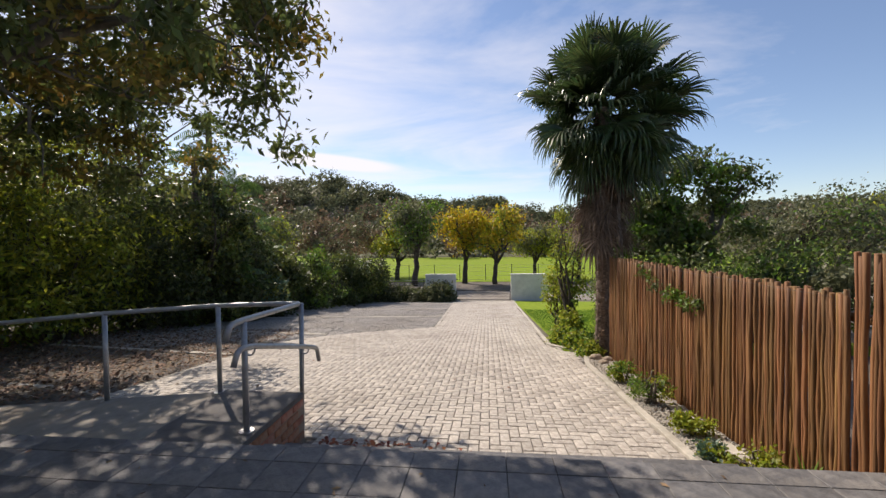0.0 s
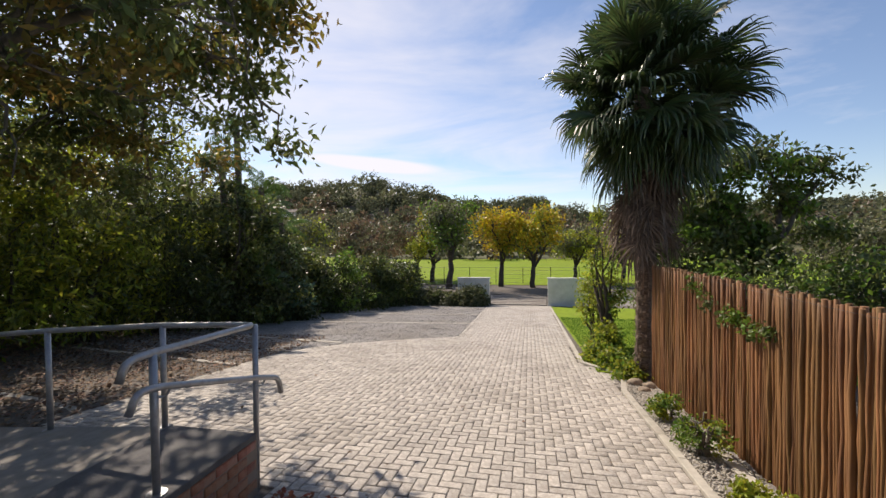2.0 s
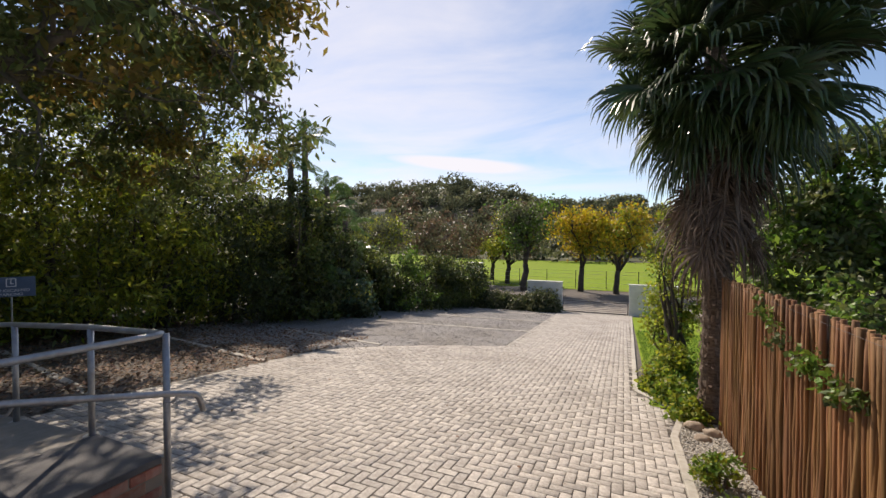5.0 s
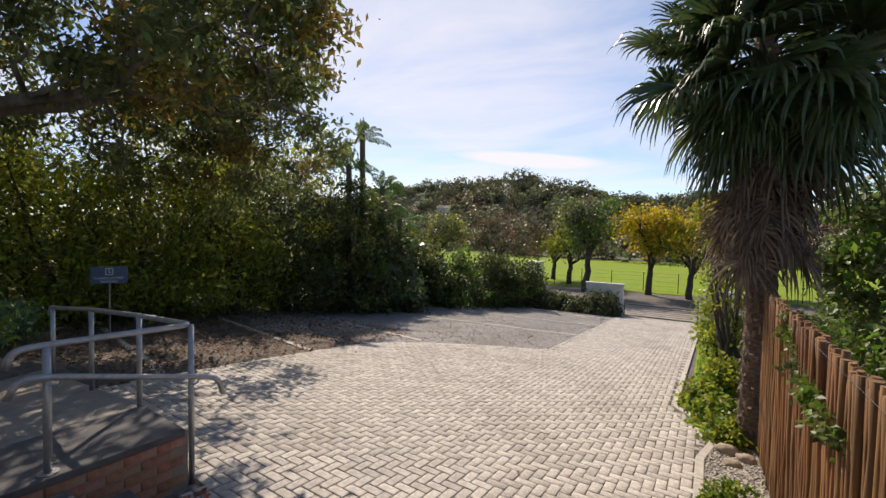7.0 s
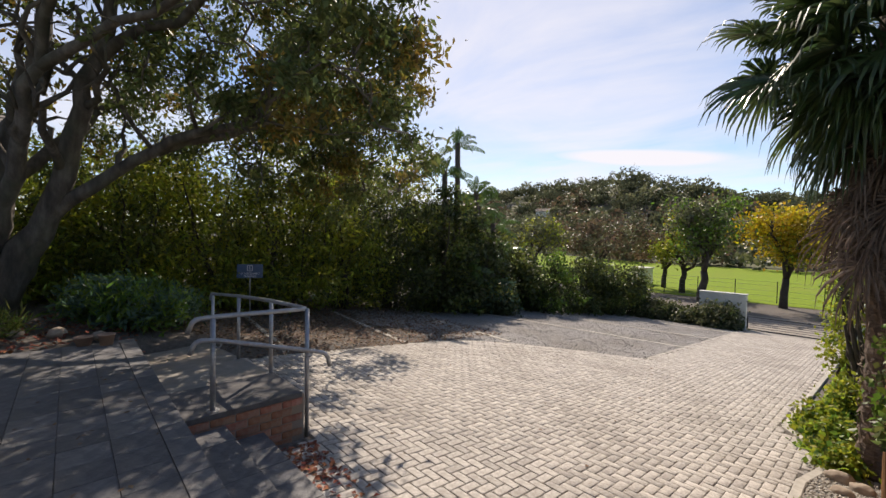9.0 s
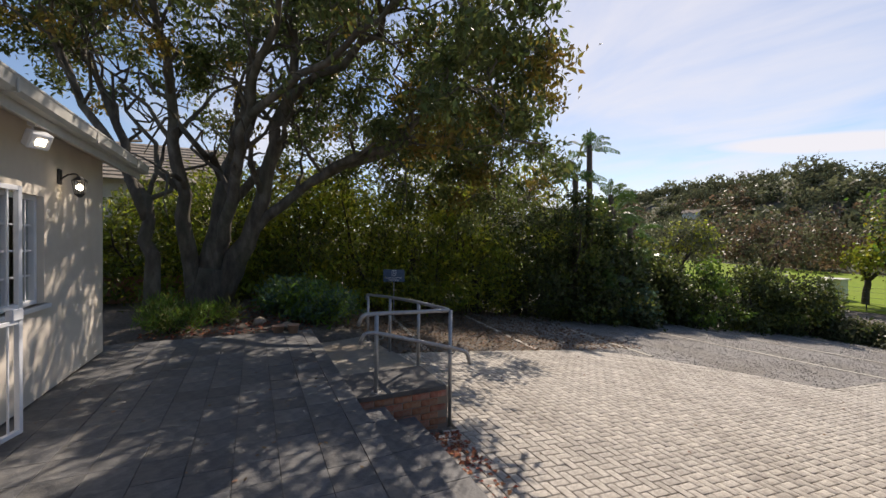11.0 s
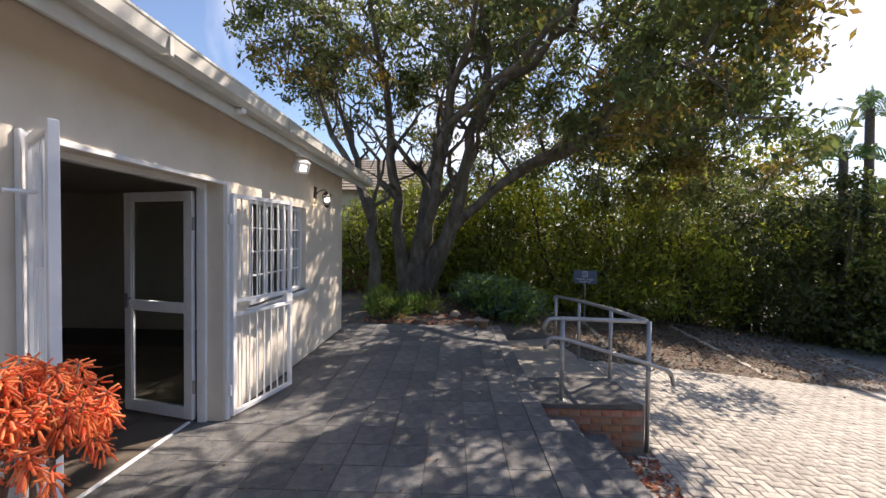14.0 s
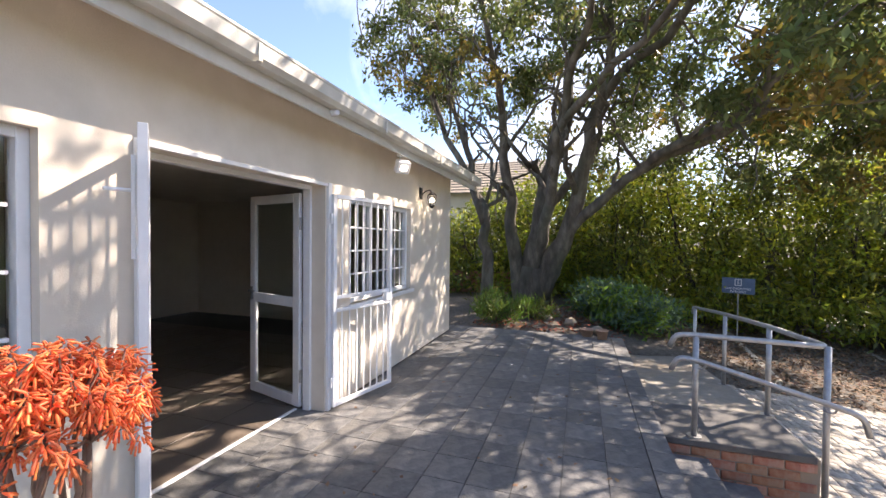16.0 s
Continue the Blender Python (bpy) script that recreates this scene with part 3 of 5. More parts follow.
def window(name, x0, x1, z0, z1, halves, label, rows=4):
    """A white steel window with small panes, burglar bars and a sill, set in the wall."""
    ob = thing(name, label, "window", ((x0 + x1) / 2, WY - 0.1, z0), kind="structure")
    w, h = (x1 - x0) / 2, z1 - z0
    wf = part("window_frame", blocks(((-w, -0.03, 0), (-w + 0.05, 0.04, h)), ((w - 0.05, -0.03, 0), (w, 0.04, h)), ((-w + 0.05, -0.03, 0), (w - 0.05, 0.04, 0.05)),
                                ((-w + 0.05, -0.03, h - 0.05), (w - 0.05, 0.04, h)), bevel=0.004), M["white"], ob)
    each = (2 * w - 0.1) / halves
    for i in range(halves):
        a = -w + 0.05 + i * each
        if i:
            part("mullion", blocks(((a - 0.025, -0.02, 0.05), (a + 0.025, 0.035, h - 0.05)), bevel=0.004), M["white"], wf)
        g = part("pane", blocks(((a + 0.02, -0.008, 0.05), (a + each - 0.02, -0.003, h - 0.05))), M["glass"], ob)
        g.visible_shadow = False
        for k in range(1, rows):
            z = 0.05 + (h - 0.1) * k / rows
            part("glazing_bar", blocks(((a + 0.02, -0.0, z - 0.009), (a + each - 0.02, 0.02, z + 0.009))), M["white"], wf)
        for k in (1, 2):
            x = a + each * k / 3
            part("upright_bar", blocks(((x - 0.007, 0.021, 0.05), (x + 0.007, 0.032, h - 0.05))), M["white"], wf)
    part("window_sill", blocks(((-w - 0.04, 0.04, -0.045), (w + 0.04, 0.15, 0.0)), bevel=0.006), M["white"], ob)
    return ob


window("window_1", -3.06, -1.44, 0.98, 2.13, 3, "white small-paned window with burglar bars")
window("window_2", 1.2, 2.7, 0.86, 2.17, 3, "white small-paned window set deep in the plaster")

# doorway
frame_bm = blocks(((-0.98, WY - 0.23, 0.0), (-0.945, WY - 0.15, 2.2)), ((0.725, WY - 0.23, 0.0), (0.76, WY - 0.15, 2.2)), ((-0.945, WY - 0.23, 2.16), (0.725, WY - 0.15, 2.2)), bevel=0.003)
structure("door_frame", frame_bm, M["white"], "white painted frame of the wide doorway", "door frame")
structure("threshold", blocks(((-0.945, -0.088, -0.03), (0.725, -0.056, 0.009)), bevel=0.003), M["white"], "white metal threshold strip", "threshold")


def glazed_leaf(name, hinge, turn, label, width=0.84, height=2.11):
    ob = thing(name, label, "door", hinge, kind="structure", turn=turn)
    s = 0.09
    lf = part("door_frame", blocks(((0, -0.02, 0), (s, 0.02, height)), ((width - s, -0.02, 0), (width, 0.02, height)), ((s, -0.02, 0), (width - s, 0.02, 0.11)),
                              ((s, -0.02, height - 0.09), (width - s, 0.02, height)), ((s, -0.02, 0.98), (width - s, 0.02, 1.08)), bevel=0.004), M["white"], ob)
    for z0, z1 in ((0.11, 0.98), (1.08, height - 0.09)):
        part("bead", blocks(((s, -0.012, z0), (s + 0.015, 0.012, z1)), ((width - s - 0.015, -0.012, z0), (width - s, 0.012, z1))), M["white"], ob)
        g = part("pane", blocks(((s + 0.01, -0.003, z0), (width - s - 0.01, 0.003, z1))), M["glass"], ob)
        g.visible_shadow = False
    part("door_handle", blocks(((width - 0.06, 0.02, 1.0), (width - 0.03, 0.035, 1.14)), ((width - 0.14, 0.05, 1.09), (width - 0.03, 0.065, 1.11)), ((width - 0.05, 0.03, 1.09), (width - 0.035, 0.055, 1.11))), M["steel"], lf, "steel lever handle")
    for z in (0.25, 1.75):
        part("hinge", tube(bmesh.new(), [(-0.012, 0.012, z), (-0.012, 0.012, z + 0.12)], 0.012, 8), M["steel"], ob)
    return ob


glazed_leaf("door_1", (-0.955, -0.03, 0.02), 255, "white glazed door leaf standing open into the room")
glazed_leaf("door_2", (0.735, -0.03, 0.02), 275, "white glazed door leaf folded open into the room")


def security_gate(name, hinge, turn, label, width=0.88, height=2.08):
    """A leaf of a white steel security gate with upright bars and two middle rails."""
    ob = thing(name, label, "gate", hinge, turn=turn)
    t = 0.02
    gf = part("gate_frame", blocks(((0, -t, 0), (0.045, t, height)), ((width - 0.04, -t, 0), (width, t, height)), ((0.045, -t, 0), (width - 0.04, t, 0.04)), ((0.045, -t, height - 0.04), (width - 0.04, t, height)), bevel=0.003), M["white"], ob)
    for z in (0.93, 1.06):
        part("rail", blocks(((0.045, -0.016, z), (width - 0.04, 0.016, z + 0.035)), bevel=0.003), M["white"], ob)
    for i in range(1, 8):
        x = 0.0225 + (width - 0.0425) * i / 8
        part("bar", blocks(((x - 0.006, -0.006, 0.04), (x + 0.006, 0.006, 0.93)), ((x - 0.006, -0.006, 1.095), (x + 0.006, 0.006, height - 0.04))), M["white"], ob)
    part("lock_box", blocks(((width - 0.11, -0.03, 0.965), (width - 0.005, 0.03, 1.06)), bevel=0.004), M["white"], gf)
    for z in (0.2, 1.8):
        part("hinge", tube(bmesh.new(), [(-0.016, 0, z), (-0.016, 0, z + 0.1)], 0.016, 8), M["white"], ob)
    return ob


security_gate("security_gate", (-1.03, WY + 0.05, 0.03), 166, "white barred security gate folded back against the wall", height=2.09)
gate2 = security_gate("security_gate", (0.76, WY + 0.055, 0.03), 54, "white barred security gate standing open from the doorway", width=0.53, height=2.16)
part("drop_bolt", tube(bmesh.new(), [(0.47, -0.035, 1.55), (0.47, -0.035, 2.02)], 0.011, 8), M["white"], gate2)
part("bolt_handle", tube(bmesh.new(), [(0.47, -0.035, 1.86), (0.50, -0.14, 1.86)], 0.009, 8), M["white"], gate2)
structure("gate_stile", blocks(((0.74, WY + 0.001, 0.0), (0.79, WY + 0.03, 2.225)), ((-1.05, WY + 0.001, 0.0), (-0.995, WY + 0.03, 2.225)), ((-0.995, WY + 0.001, 2.19), (0.74, WY + 0.025, 2.22)), bevel=0.003), M["white"], "white steel frame of the security gates", "gate frame")


def lantern(at):
    ob = thing("wall_lantern", "black iron carriage lantern lit on the wall", "wall lamp", at)
    part("wall_plate", blocks(((-0.05, -0.0, -0.09), (0.05, 0.02, 0.09)), bevel=0.008), M["dark_metal"], ob)
    part("arm", tube(bmesh.new(), rounded([(0, 0.02, -0.03), (0, 0.08, 0.03), (0, 0.16, 0.05), (0, 0.19, 0.0)], 0.05), 0.009, 8), M["dark_metal"], ob)
    bm = bmesh.new()
    bmesh.ops.create_cone(bm, cap_ends=True, segments=6, radius1=0.085, radius2=0.02, depth=0.06, matrix=Matrix.Translation((0, 0.19, -0.01)))
    part("cap", bm, M["dark_metal"], ob)
    bm = bmesh.new()
    for k in range(6):
        a = k * math.pi / 3
        c, s = math.cos(a), math.sin(a)
        tube(bm, [(0.07 * c, 0.19 + 0.07 * s, -0.04), (0.045 * c, 0.19 + 0.045 * s, -0.19)], 0.005, 5)
    cage = part("cage", bm, M["dark_metal"], ob)
    bm = bmesh.new()
    bmesh.ops.create_uvsphere(bm, u_segments=12, v_segments=8, radius=0.035, matrix=Matrix.Translation((0, 0.19, -0.11)))
    part("bulb", bm, M["lamp_glow"], cage, "glowing bulb")
    bm = bmesh.new()
    bmesh.ops.create_cone(bm, cap_ends=True, segments=6, radius1=0.015, radius2=0.055, depth=0.04, matrix=Matrix.Translation((0, 0.19, -0.21)))
    part("base_cup", bm, M["dark_metal"], ob)
    return ob


lantern((-3.42, WY, 2.4))
fl = thing("flood_light", "white security floodlight lit under the eaves", "floodlight", (-2.1, 0.5, 2.712))
part("bracket", blocks(((-0.03, -0.03, -0.03), (0.03, 0.03, 0.0)), ((-0.008, -0.008, -0.10), (0.008, 0.008, -0.03))), M["white"], fl)
bm = bmesh.new()
box(bm, (-0.085, -0.05, -0.075), (0.085, 0.05, 0.075), 0.012, pose(0, 0.03, -0.15, -30, 0, -40))
hsg = part("housing", bm, M["white"], fl)
bm = bmesh.new()
box(bm, (-0.035, 0.051, -0.03), (0.035, 0.056, 0.03), 0.0, pose(0, 0.03, -0.15, -30, 0, -40))
part("lamp_glass", bm, M["lamp_glow"], hsg, "glowing lamp glass")
sn = thing("motion_sensor", "small white motion sensor fixed to the fascia", "sensor", (-0.58, 0.577, 2.74))
part("housing", tube(bmesh.new(), [(0, 0.0, 0), (0, 0.05, 0)], [0.03, 0.024], 10), M["white"], sn)
part("lens", tube(bmesh.new(), [(0.0, 0.05, -0.005), (0.06, 0.09, -0.02)], [0.018, 0.02], 10), M["white"], sn)

# ---- hand rails ----
A_, B_, C_, E_ = Vector((-1.69, 4.46, 0.86)), Vector((-2.55, 4.385, 0.845)), Vector((-3.84, 4.38, 0.755)), Vector((-5.25, 4.37, 0.63))
D_ = Vector((-1.735, 3.55, 0.86))
rail = thing("hand_rail", "galvanised pipe hand rail round the ramp landing", "hand rail", (A_.x, A_.y, 0))
base = Vector((A_.x, A_.y, 0))


def loc(*pts):
    return [tuple(Vector(p) - base) for p in pts]


R = 0.024
part("top_rail", tube(bmesh.new(), rounded(loc((-1.755, 3.345, 0.74), (-1.75, 3.39, 0.86), D_ + Vector((0, 0, 0.01)), A_, B_, C_, E_ + Vector((-0.1, 0, -0.01)), E_ + Vector((-0.15, 0, -0.12))), 0.09), R, 10), M["steel"], rail, smooth=True)
part("lower_rail", tube(bmesh.new(), rounded(loc((-1.70, 3.35, 0.55), (-1.69, 3.40, 0.675), (-1.675, 3.55, 0.66), (-1.63, 4.44, 0.42), (-1.62, 4.66, 0.35), (-1.62, 4.70, 0.20)), 0.09), R * 0.95, 10), M["steel"], rail, smooth=True)
for p, z0 in ((A_, -0.60), (B_, -0.06), (C_, -0.19), (E_, -0.31), (D_, -0.036)):
    x_off = -0.03 if p is A_ else 0.0
    po_ = part("post", tube(bmesh.new(), loc((p.x + x_off, p.y + (0.02 if p is A_ else 0), z0), (p.x, p.y, p.z)), 0.024, 10), M["steel"], rail, smooth=True)
    part("base_flange", tube(bmesh.new(), loc((p.x + x_off, p.y, z0), (p.x + x_off, p.y, z0 + 0.012)), 0.06, 16), M["steel"], po_)
for y, z in ((3.55, 0.66), (4.44, 0.42)):
    part("rail_bracket", tube(bmesh.new(), rounded(loc((-1.735 + 0.045 * (y > 4), y, z - 0.07), (-1.70 + 0.045 * (y > 4), y + 0.05, z - 0.09), (-1.675 + 0.045 * (y > 4), y + 0.07, z - 0.02)), 0.03), 0.008, 6), M["steel"], rail)

# ---- entrance gate walls ----
def gate_wall(x0, x1, label):
    ob = thing("gate_wall", label, "wall", ((x0 + x1) / 2, 27.45, -2.75), "gate walls")
    w = (x1 - x0) / 2
    part("plaster", blocks(((-w, -0.14, 0), (w, 0.14, 1.83)), bevel=0.02), M["white_wall"], ob)
    part("coping", blocks(((-w - 0.03, -0.17, 1.83), (w + 0.03, 0.17, 1.9)), bevel=0.015), M["white_wall"], ob)
    return ob


gate_wall(1.72, 4.1, "low whitewashed gate wall beside the lawn")
gate_wall(-3.95, -1.9, "low whitewashed gate wall behind a shrub")
mg = thing("metal_gate", "low grey steel sliding gate across the drive", "gate", (-0.1, 27.6, -2.72))
part("gate_frame", blocks(((-1.8, -0.025, 0.08), (1.8, 0.025, 0.14)), ((-1.8, -0.02, 0.72), (1.8, 0.02, 0.76)), ((-1.8, -0.02, 0.14), (-1.75, 0.02, 0.72)), ((1.75, -0.02, 0.14), (1.8, 0.02, 0.72))), M["dark_metal"], mg)
for i in range(1, 6):
    part("gate_rail", blocks(((-1.75, -0.01, 0.14 + 0.1 * i - 0.01), (1.75, 0.01, 0.14 + 0.1 * i + 0.006))), M["dark_metal"], mg)
part("gate_track", blocks(((-1.9, -0.04, -0.02), (3.2, 0.04, 0.03))), M["dark_metal"], mg)
structure("gate_sill", blocks(((-1.9, 27.25, -2.75), (1.75, 27.7, -2.625))), M["kerb"], "concrete strip under the gate", "sill")

# ---- field fence ----
def wire_fence(x0, x1, y, z, label, posts=2.5, h=1.5):
    ob = thing("wire_fence", label, "fence", ((x0 + x1) / 2, y, z))
    w = (x1 - x0) / 2
    k = int(2 * w / posts)
    for i in range(k + 1):
        x = -w + 2 * w * i / k
        part("post", tube(bmesh.new(), [(x, 0, 0), (x, 0, h)], 0.035, 6), M["dark_metal"], ob)
    for z_ in (0.15, 0.5, 0.85, 1.2, 1.45):
        part("strand", blocks(((-w, -0.006, z_ * h / 1.5 - 0.006), (w, 0.006, z_ * h / 1.5 + 0.006))), M["wire"], ob)
    return ob


wire_fence(-34, 34, 41.6, -2.82, "wire fence with dark posts along the field", 2.6, 1.7)
wire_fence(-14, -4.1, 27.6, -2.75, "wire fence behind the parking bays", 2.4, 1.5)

# ---- palm ----
def fan_frond(verts, faces, hub, way, stem, radius, rng, segs=30, sag=0.25):
    """One fan leaf: a stalk and narrow folded blades spread like a hand, joined near the stalk and drooping at the tips."""
    way = unit(np.array(way, float))
    side = unit(np.cross(way, [0, 0, 1]) + 1e-4)
    up = np.cross(side, way)
    roll = rng.normal() * 0.5
    side, up = side * math.cos(roll) + up * math.sin(roll), up * math.cos(roll) - side * math.sin(roll)
    tip = hub + way * stem + np.array([0, 0, -0.12 * stem])

    def quad(a, b, c, d):
        i = len(verts)
        verts.extend([a, b, c, d])
        faces.append((i, i + 1, i + 2, i + 3))
    quad(hub - side * 0.016, hub + side * 0.016, tip + side * 0.010, tip - side * 0.010)
    cup = rng.uniform(0.1, 0.4)
    for k in range(segs):
        a = math.radians(-112 + 224 * k / (segs - 1)) + rng.normal() * 0.025
        d = unit(way * math.cos(a) + side * math.sin(a) + up * (cup * abs(math.sin(a)) - 0.05))
        ln = radius * (0.70 + 0.30 * math.cos(a * 0.8)) * rng.uniform(0.84, 1.1)
        s = unit(np.cross(d, up)) * (0.021 * radius / 0.6)
        lift = unit(np.cross(s, d)) * np.linalg.norm(s) * 0.7
        hang = sag * rng.uniform(0.7, 1.3)
        m1 = tip + d * ln * 0.42
        m2 = tip + d * ln * 0.72 + np.array([0, 0, -hang * 0.10 * ln])
        m3 = tip + d * ln * 0.88 + np.array([0, 0, -hang * 0.30 * ln])
        end = tip + d * ln * (0.99 - 0.08 * min(1.0, hang)) + np.array([0, 0, -hang * 0.62 * ln])
        line_ = ((tip, 0.25), (m1, 1.0), (m2, 0.85), (m3, 0.55), (end, 0.06))
        for (p, wp), (q, wq) in zip(line_, line_[1:]):
            quad(p - s * wp, p + lift * wp, q + lift * wq, q - s * wq)
            quad(p + lift * wp, p + s * wp, q + s * wq, q + lift * wq)


def palm(at, height, seed):
    ob = thing("palm_tree", "tall fan palm with a hairy trunk and dry skirt", "palm", at)
    rng = np.random.default_rng(seed)
    bm = bmesh.new()
    pts, rad = [], []
    for i in range(52):
        z = height * i / 51
        pts.append((0.03 * math.sin(z * 0.8), 0.02 * math.sin(z), z))
        rad.append((0.165 + 0.04 * max(0, 1 - z * 1.5) + 0.04 * max(0, (z - 1.6) / 3)) * (1.05 if i % 2 else 0.93) * min(1.0, 0.25 + max(0.0, height - z) * 0.55))
    tube(bm, pts, rad, 14)
    part("trunk", bm, M["palm_bark"], ob)
    v, f = [], []
    for k in range(700):                    # old leaf bases and fibre on the trunk
        a, z = rng.uniform(0, 2 * math.pi), rng.uniform(0.05, height * 0.6)
        c = np.array([math.cos(a), math.sin(a), 0])
        r = 0.165 + 0.04 * max(0, (z - 1.6) / 3)
        s = np.array([-c[1], c[0], 0]) * rng.uniform(0.006, 0.028)
        p = c * r + np.array([0, 0, z])
        q = p + c * rng.uniform(0.015, 0.05) + np.array([0, 0, rng.uniform(-0.09, 0.12)])
        i = len(v)
        v.extend([p - s, p + s, q + s * 0.4, q - s * 0.4])
        f.append((i, i + 1, i + 2, i + 3))
    tagged(mesh_from("bark_fibre", np.array(v), np.array(f), M["palm_dry"], ob), "", "", "", "stuff")
    v, f = [], []
    for k in range(136):
        u = k / 135
        a = k * 2.39996 + rng.normal() * 0.15
        el = math.radians(80 - 132 * u + rng.normal() * 10)
        hub = np.array([0.08 * math.cos(a), 0.08 * math.sin(a), height - 1.15 * u + rng.normal() * 0.06])
        way = [math.cos(a) * math.cos(el), math.sin(a) * math.cos(el), math.sin(el)]
        fan_frond(v, f, hub, way, rng.uniform(0.3, 1.12) * (0.8 + 1.2 * u * (1 - u)), rng.uniform(0.58, 0.86), rng, 30, 0.04 + 0.7 * u * (0.4 + 0.6 * u) + rng.uniform(0, 0.3))
    mesh_from("crown", np.array(v), np.array(f), M["palm_leaf"], ob)
    v, f = [], []
    for k in range(64):
        a = k * 2.39996
        hub = np.array([0.18 * math.cos(a), 0.18 * math.sin(a), height - 1.3 - 1.3 * k / 63])
        el = math.radians(rng.uniform(-88, -60))
        way = [math.cos(a) * math.cos(el), math.sin(a) * math.cos(el), math.sin(el)]
        fan_frond(v, f, hub, way, rng.uniform(0.35, 0.65), rng.uniform(0.35, 0.6), rng, 16, 0.9)
    mesh_from("dry_skirt", np.array(v), np.array(f), M["palm_dry"], ob, "grey-brown dead fronds hanging")
    return ob


palm((2.60, 9.25, -1.02), 5.75, 11)


# ---- the large tree over the ramp ----
def local(pts, at):
    return [tuple(np.array(p, float) - np.array(at)) for p in pts]


rng_t = np.random.default_rng(12)
TB = (-9.3, 1.2, -0.12)


def arm(pts, r0, r1):
    """A bent limb through the points."""
    out = []
    for a, b in zip(pts, pts[1:]):
        seg = limb_points(a, b, rng_t, 0.07, 6)
        out += list(seg if not out else seg[1:])
    return (out, r0, r1)


limbs = [
    arm([(0, 0, 0), (0.25, 0.35, 2.6), (0.2, 0.9, 5.2), (-0.5, 1.2, 8.2)], 0.36, 0.07),
    arm([(0.1, 0.2, 0), (0.6, 1.1, 2.3), (1.3, 1.8, 5.2), (2.3, 2.2, 8.0)], 0.30, 0.06),
    arm([(0.1, 0.3, 0), (0.55, 1.1, 2.1), (1.3, 2.7, 3.5), (3.2, 4.2, 4.2), (5.4, 4.8, 5.0)], 0.2, 0.04),
    ([(0.05, 0.05, -0.1), (0.08, 0.1, 0.25), (0.12, 0.15, 0.7), (0.15, 0.2, 1.1)], 0.62, 0.40),
    arm([(0, -0.2, 0), (0.4, -0.5, 2.4), (1.2, -0.6, 5.0), (2.6, -0.9, 7.6)], 0.24, 0.05),
    arm([(0.1, 0.1, 0.3), (0.5, 0.4, 2.2), (2.0, 1.0, 4.6), (4.3, 1.6, 6.6)], 0.22, 0.05),
    arm([(0.9, -1.0, 0), (0.75, -1.1, 2.2), (0.2, -1.8, 4.4), (-0.4, -2.6, 6.5)], 0.19, 0.05),
    arm([(1.3, 1.8, 5.2), (3.2, 3.6, 6.4), (5.6, 4.4, 7.4)], 0.12, 0.04),
    arm([(1.3, 2.7, 3.5), (2.0, 5.6, 4.6), (2.0, 8.0, 5.0)], 0.12, 0.04),
    arm([(2.0, 1.0, 4.6), (4.5, 2.6, 5.4), (6.4, 3.4, 5.8)], 0.10, 0.03),
    arm([(0.75, -1.1, 2.2), (0.3, -2.6, 5.4), (0.0, -3.8, 8.2)], 0.12, 0.04),
    # limb added to carry the out-of-view lobe that shades the gutter
    arm([(3.2, 3.6, 6.4), (5.0, 3.2, 6.9), (6.6, 3.4, 7.3)], 0.07, 0.03),
    arm([(0.25, 0.35, 2.6), (-1.2, 2.2, 5.0), (-2.0, 3.5, 7.0)], 0.14, 0.04),
]
# lobe at (6.2, 3.4, 7.3) is unseen, added to shade gutter and wall
blobs = [((3.6, 3.6, 6.2), (3.6, 3.3, 2.3)), ((1.2, 0.6, 7.4), (3.4, 3.2, 2.2)), ((5.6, 4.9, 5.2), (1.7, 1.4, 1.5)), ((0.6, 5.4, 5.4), (3.4, 3.4, 2.3)), ((3.2, 1.2, 6.9), (2.8, 2.4, 1.6)), ((2.2, 6.3, 5.6), (2.4, 2.2, 2.0)), ((-0.6, -2.6, 7.4), (2.8, 2.2, 2.4)), ((0.4, 6.4, 3.9), (2.2, 2.6, 1.6)), ((-2.0, 2.0, 6.6), (2.4, 3.4, 2.6)), ((1.4, 8.2, 4.1), (2.0, 1.8, 1.7)), ((5.9, 4.6, 4.6), (1.2, 1.2, 1.2)), ((-0.2, -3.7, 8.3), (2.6, 1.9, 2.0)), ((6.2, 3.4, 7.3), (2.2, 2.0, 1.2)), ((5.7, 5.8, 4.2), (0.9, 0.9, 1.4)), ((4.4, 6.7, 3.5), (0.9, 0.8, 0.8))]
rng_l = np.random.default_rng(44)
for pts, r0, r1 in [l for l in limbs if len(l[0]) > 5]:
    k = len(pts)
    for i in range(int(k * 0.4), k - 1, 2):      # side branches, forking towards the crown's edge
        p, on = np.array(pts[i]), unit(np.array(pts[i + 1]) - np.array(pts[i - 1]))
        rr = max(0.028, (r0 + (r1 - r0) * (i / (k - 1)) ** 0.8) * 0.5)
        for _ in range(2):
            way = unit(on * 0.7 + unit(rng_l.normal(size=3)) * 0.9 + np.array([0, 0, 0.25]))
            e = p + way * rng_l.uniform(1.1, 2.2)
            limbs.append((limb_points(p, e, rng_l, 0.2, 5), rr, rr * 0.45))
            for _ in range(2):
                e2 = e + unit(way * 0.8 + unit(rng_l.normal(size=3)) * 0.9) * rng_l.uniform(0.6, 1.2)
                limbs.append((limb_points(e, e2, rng_l, 0.2, 4), rr * 0.45, 0.008))
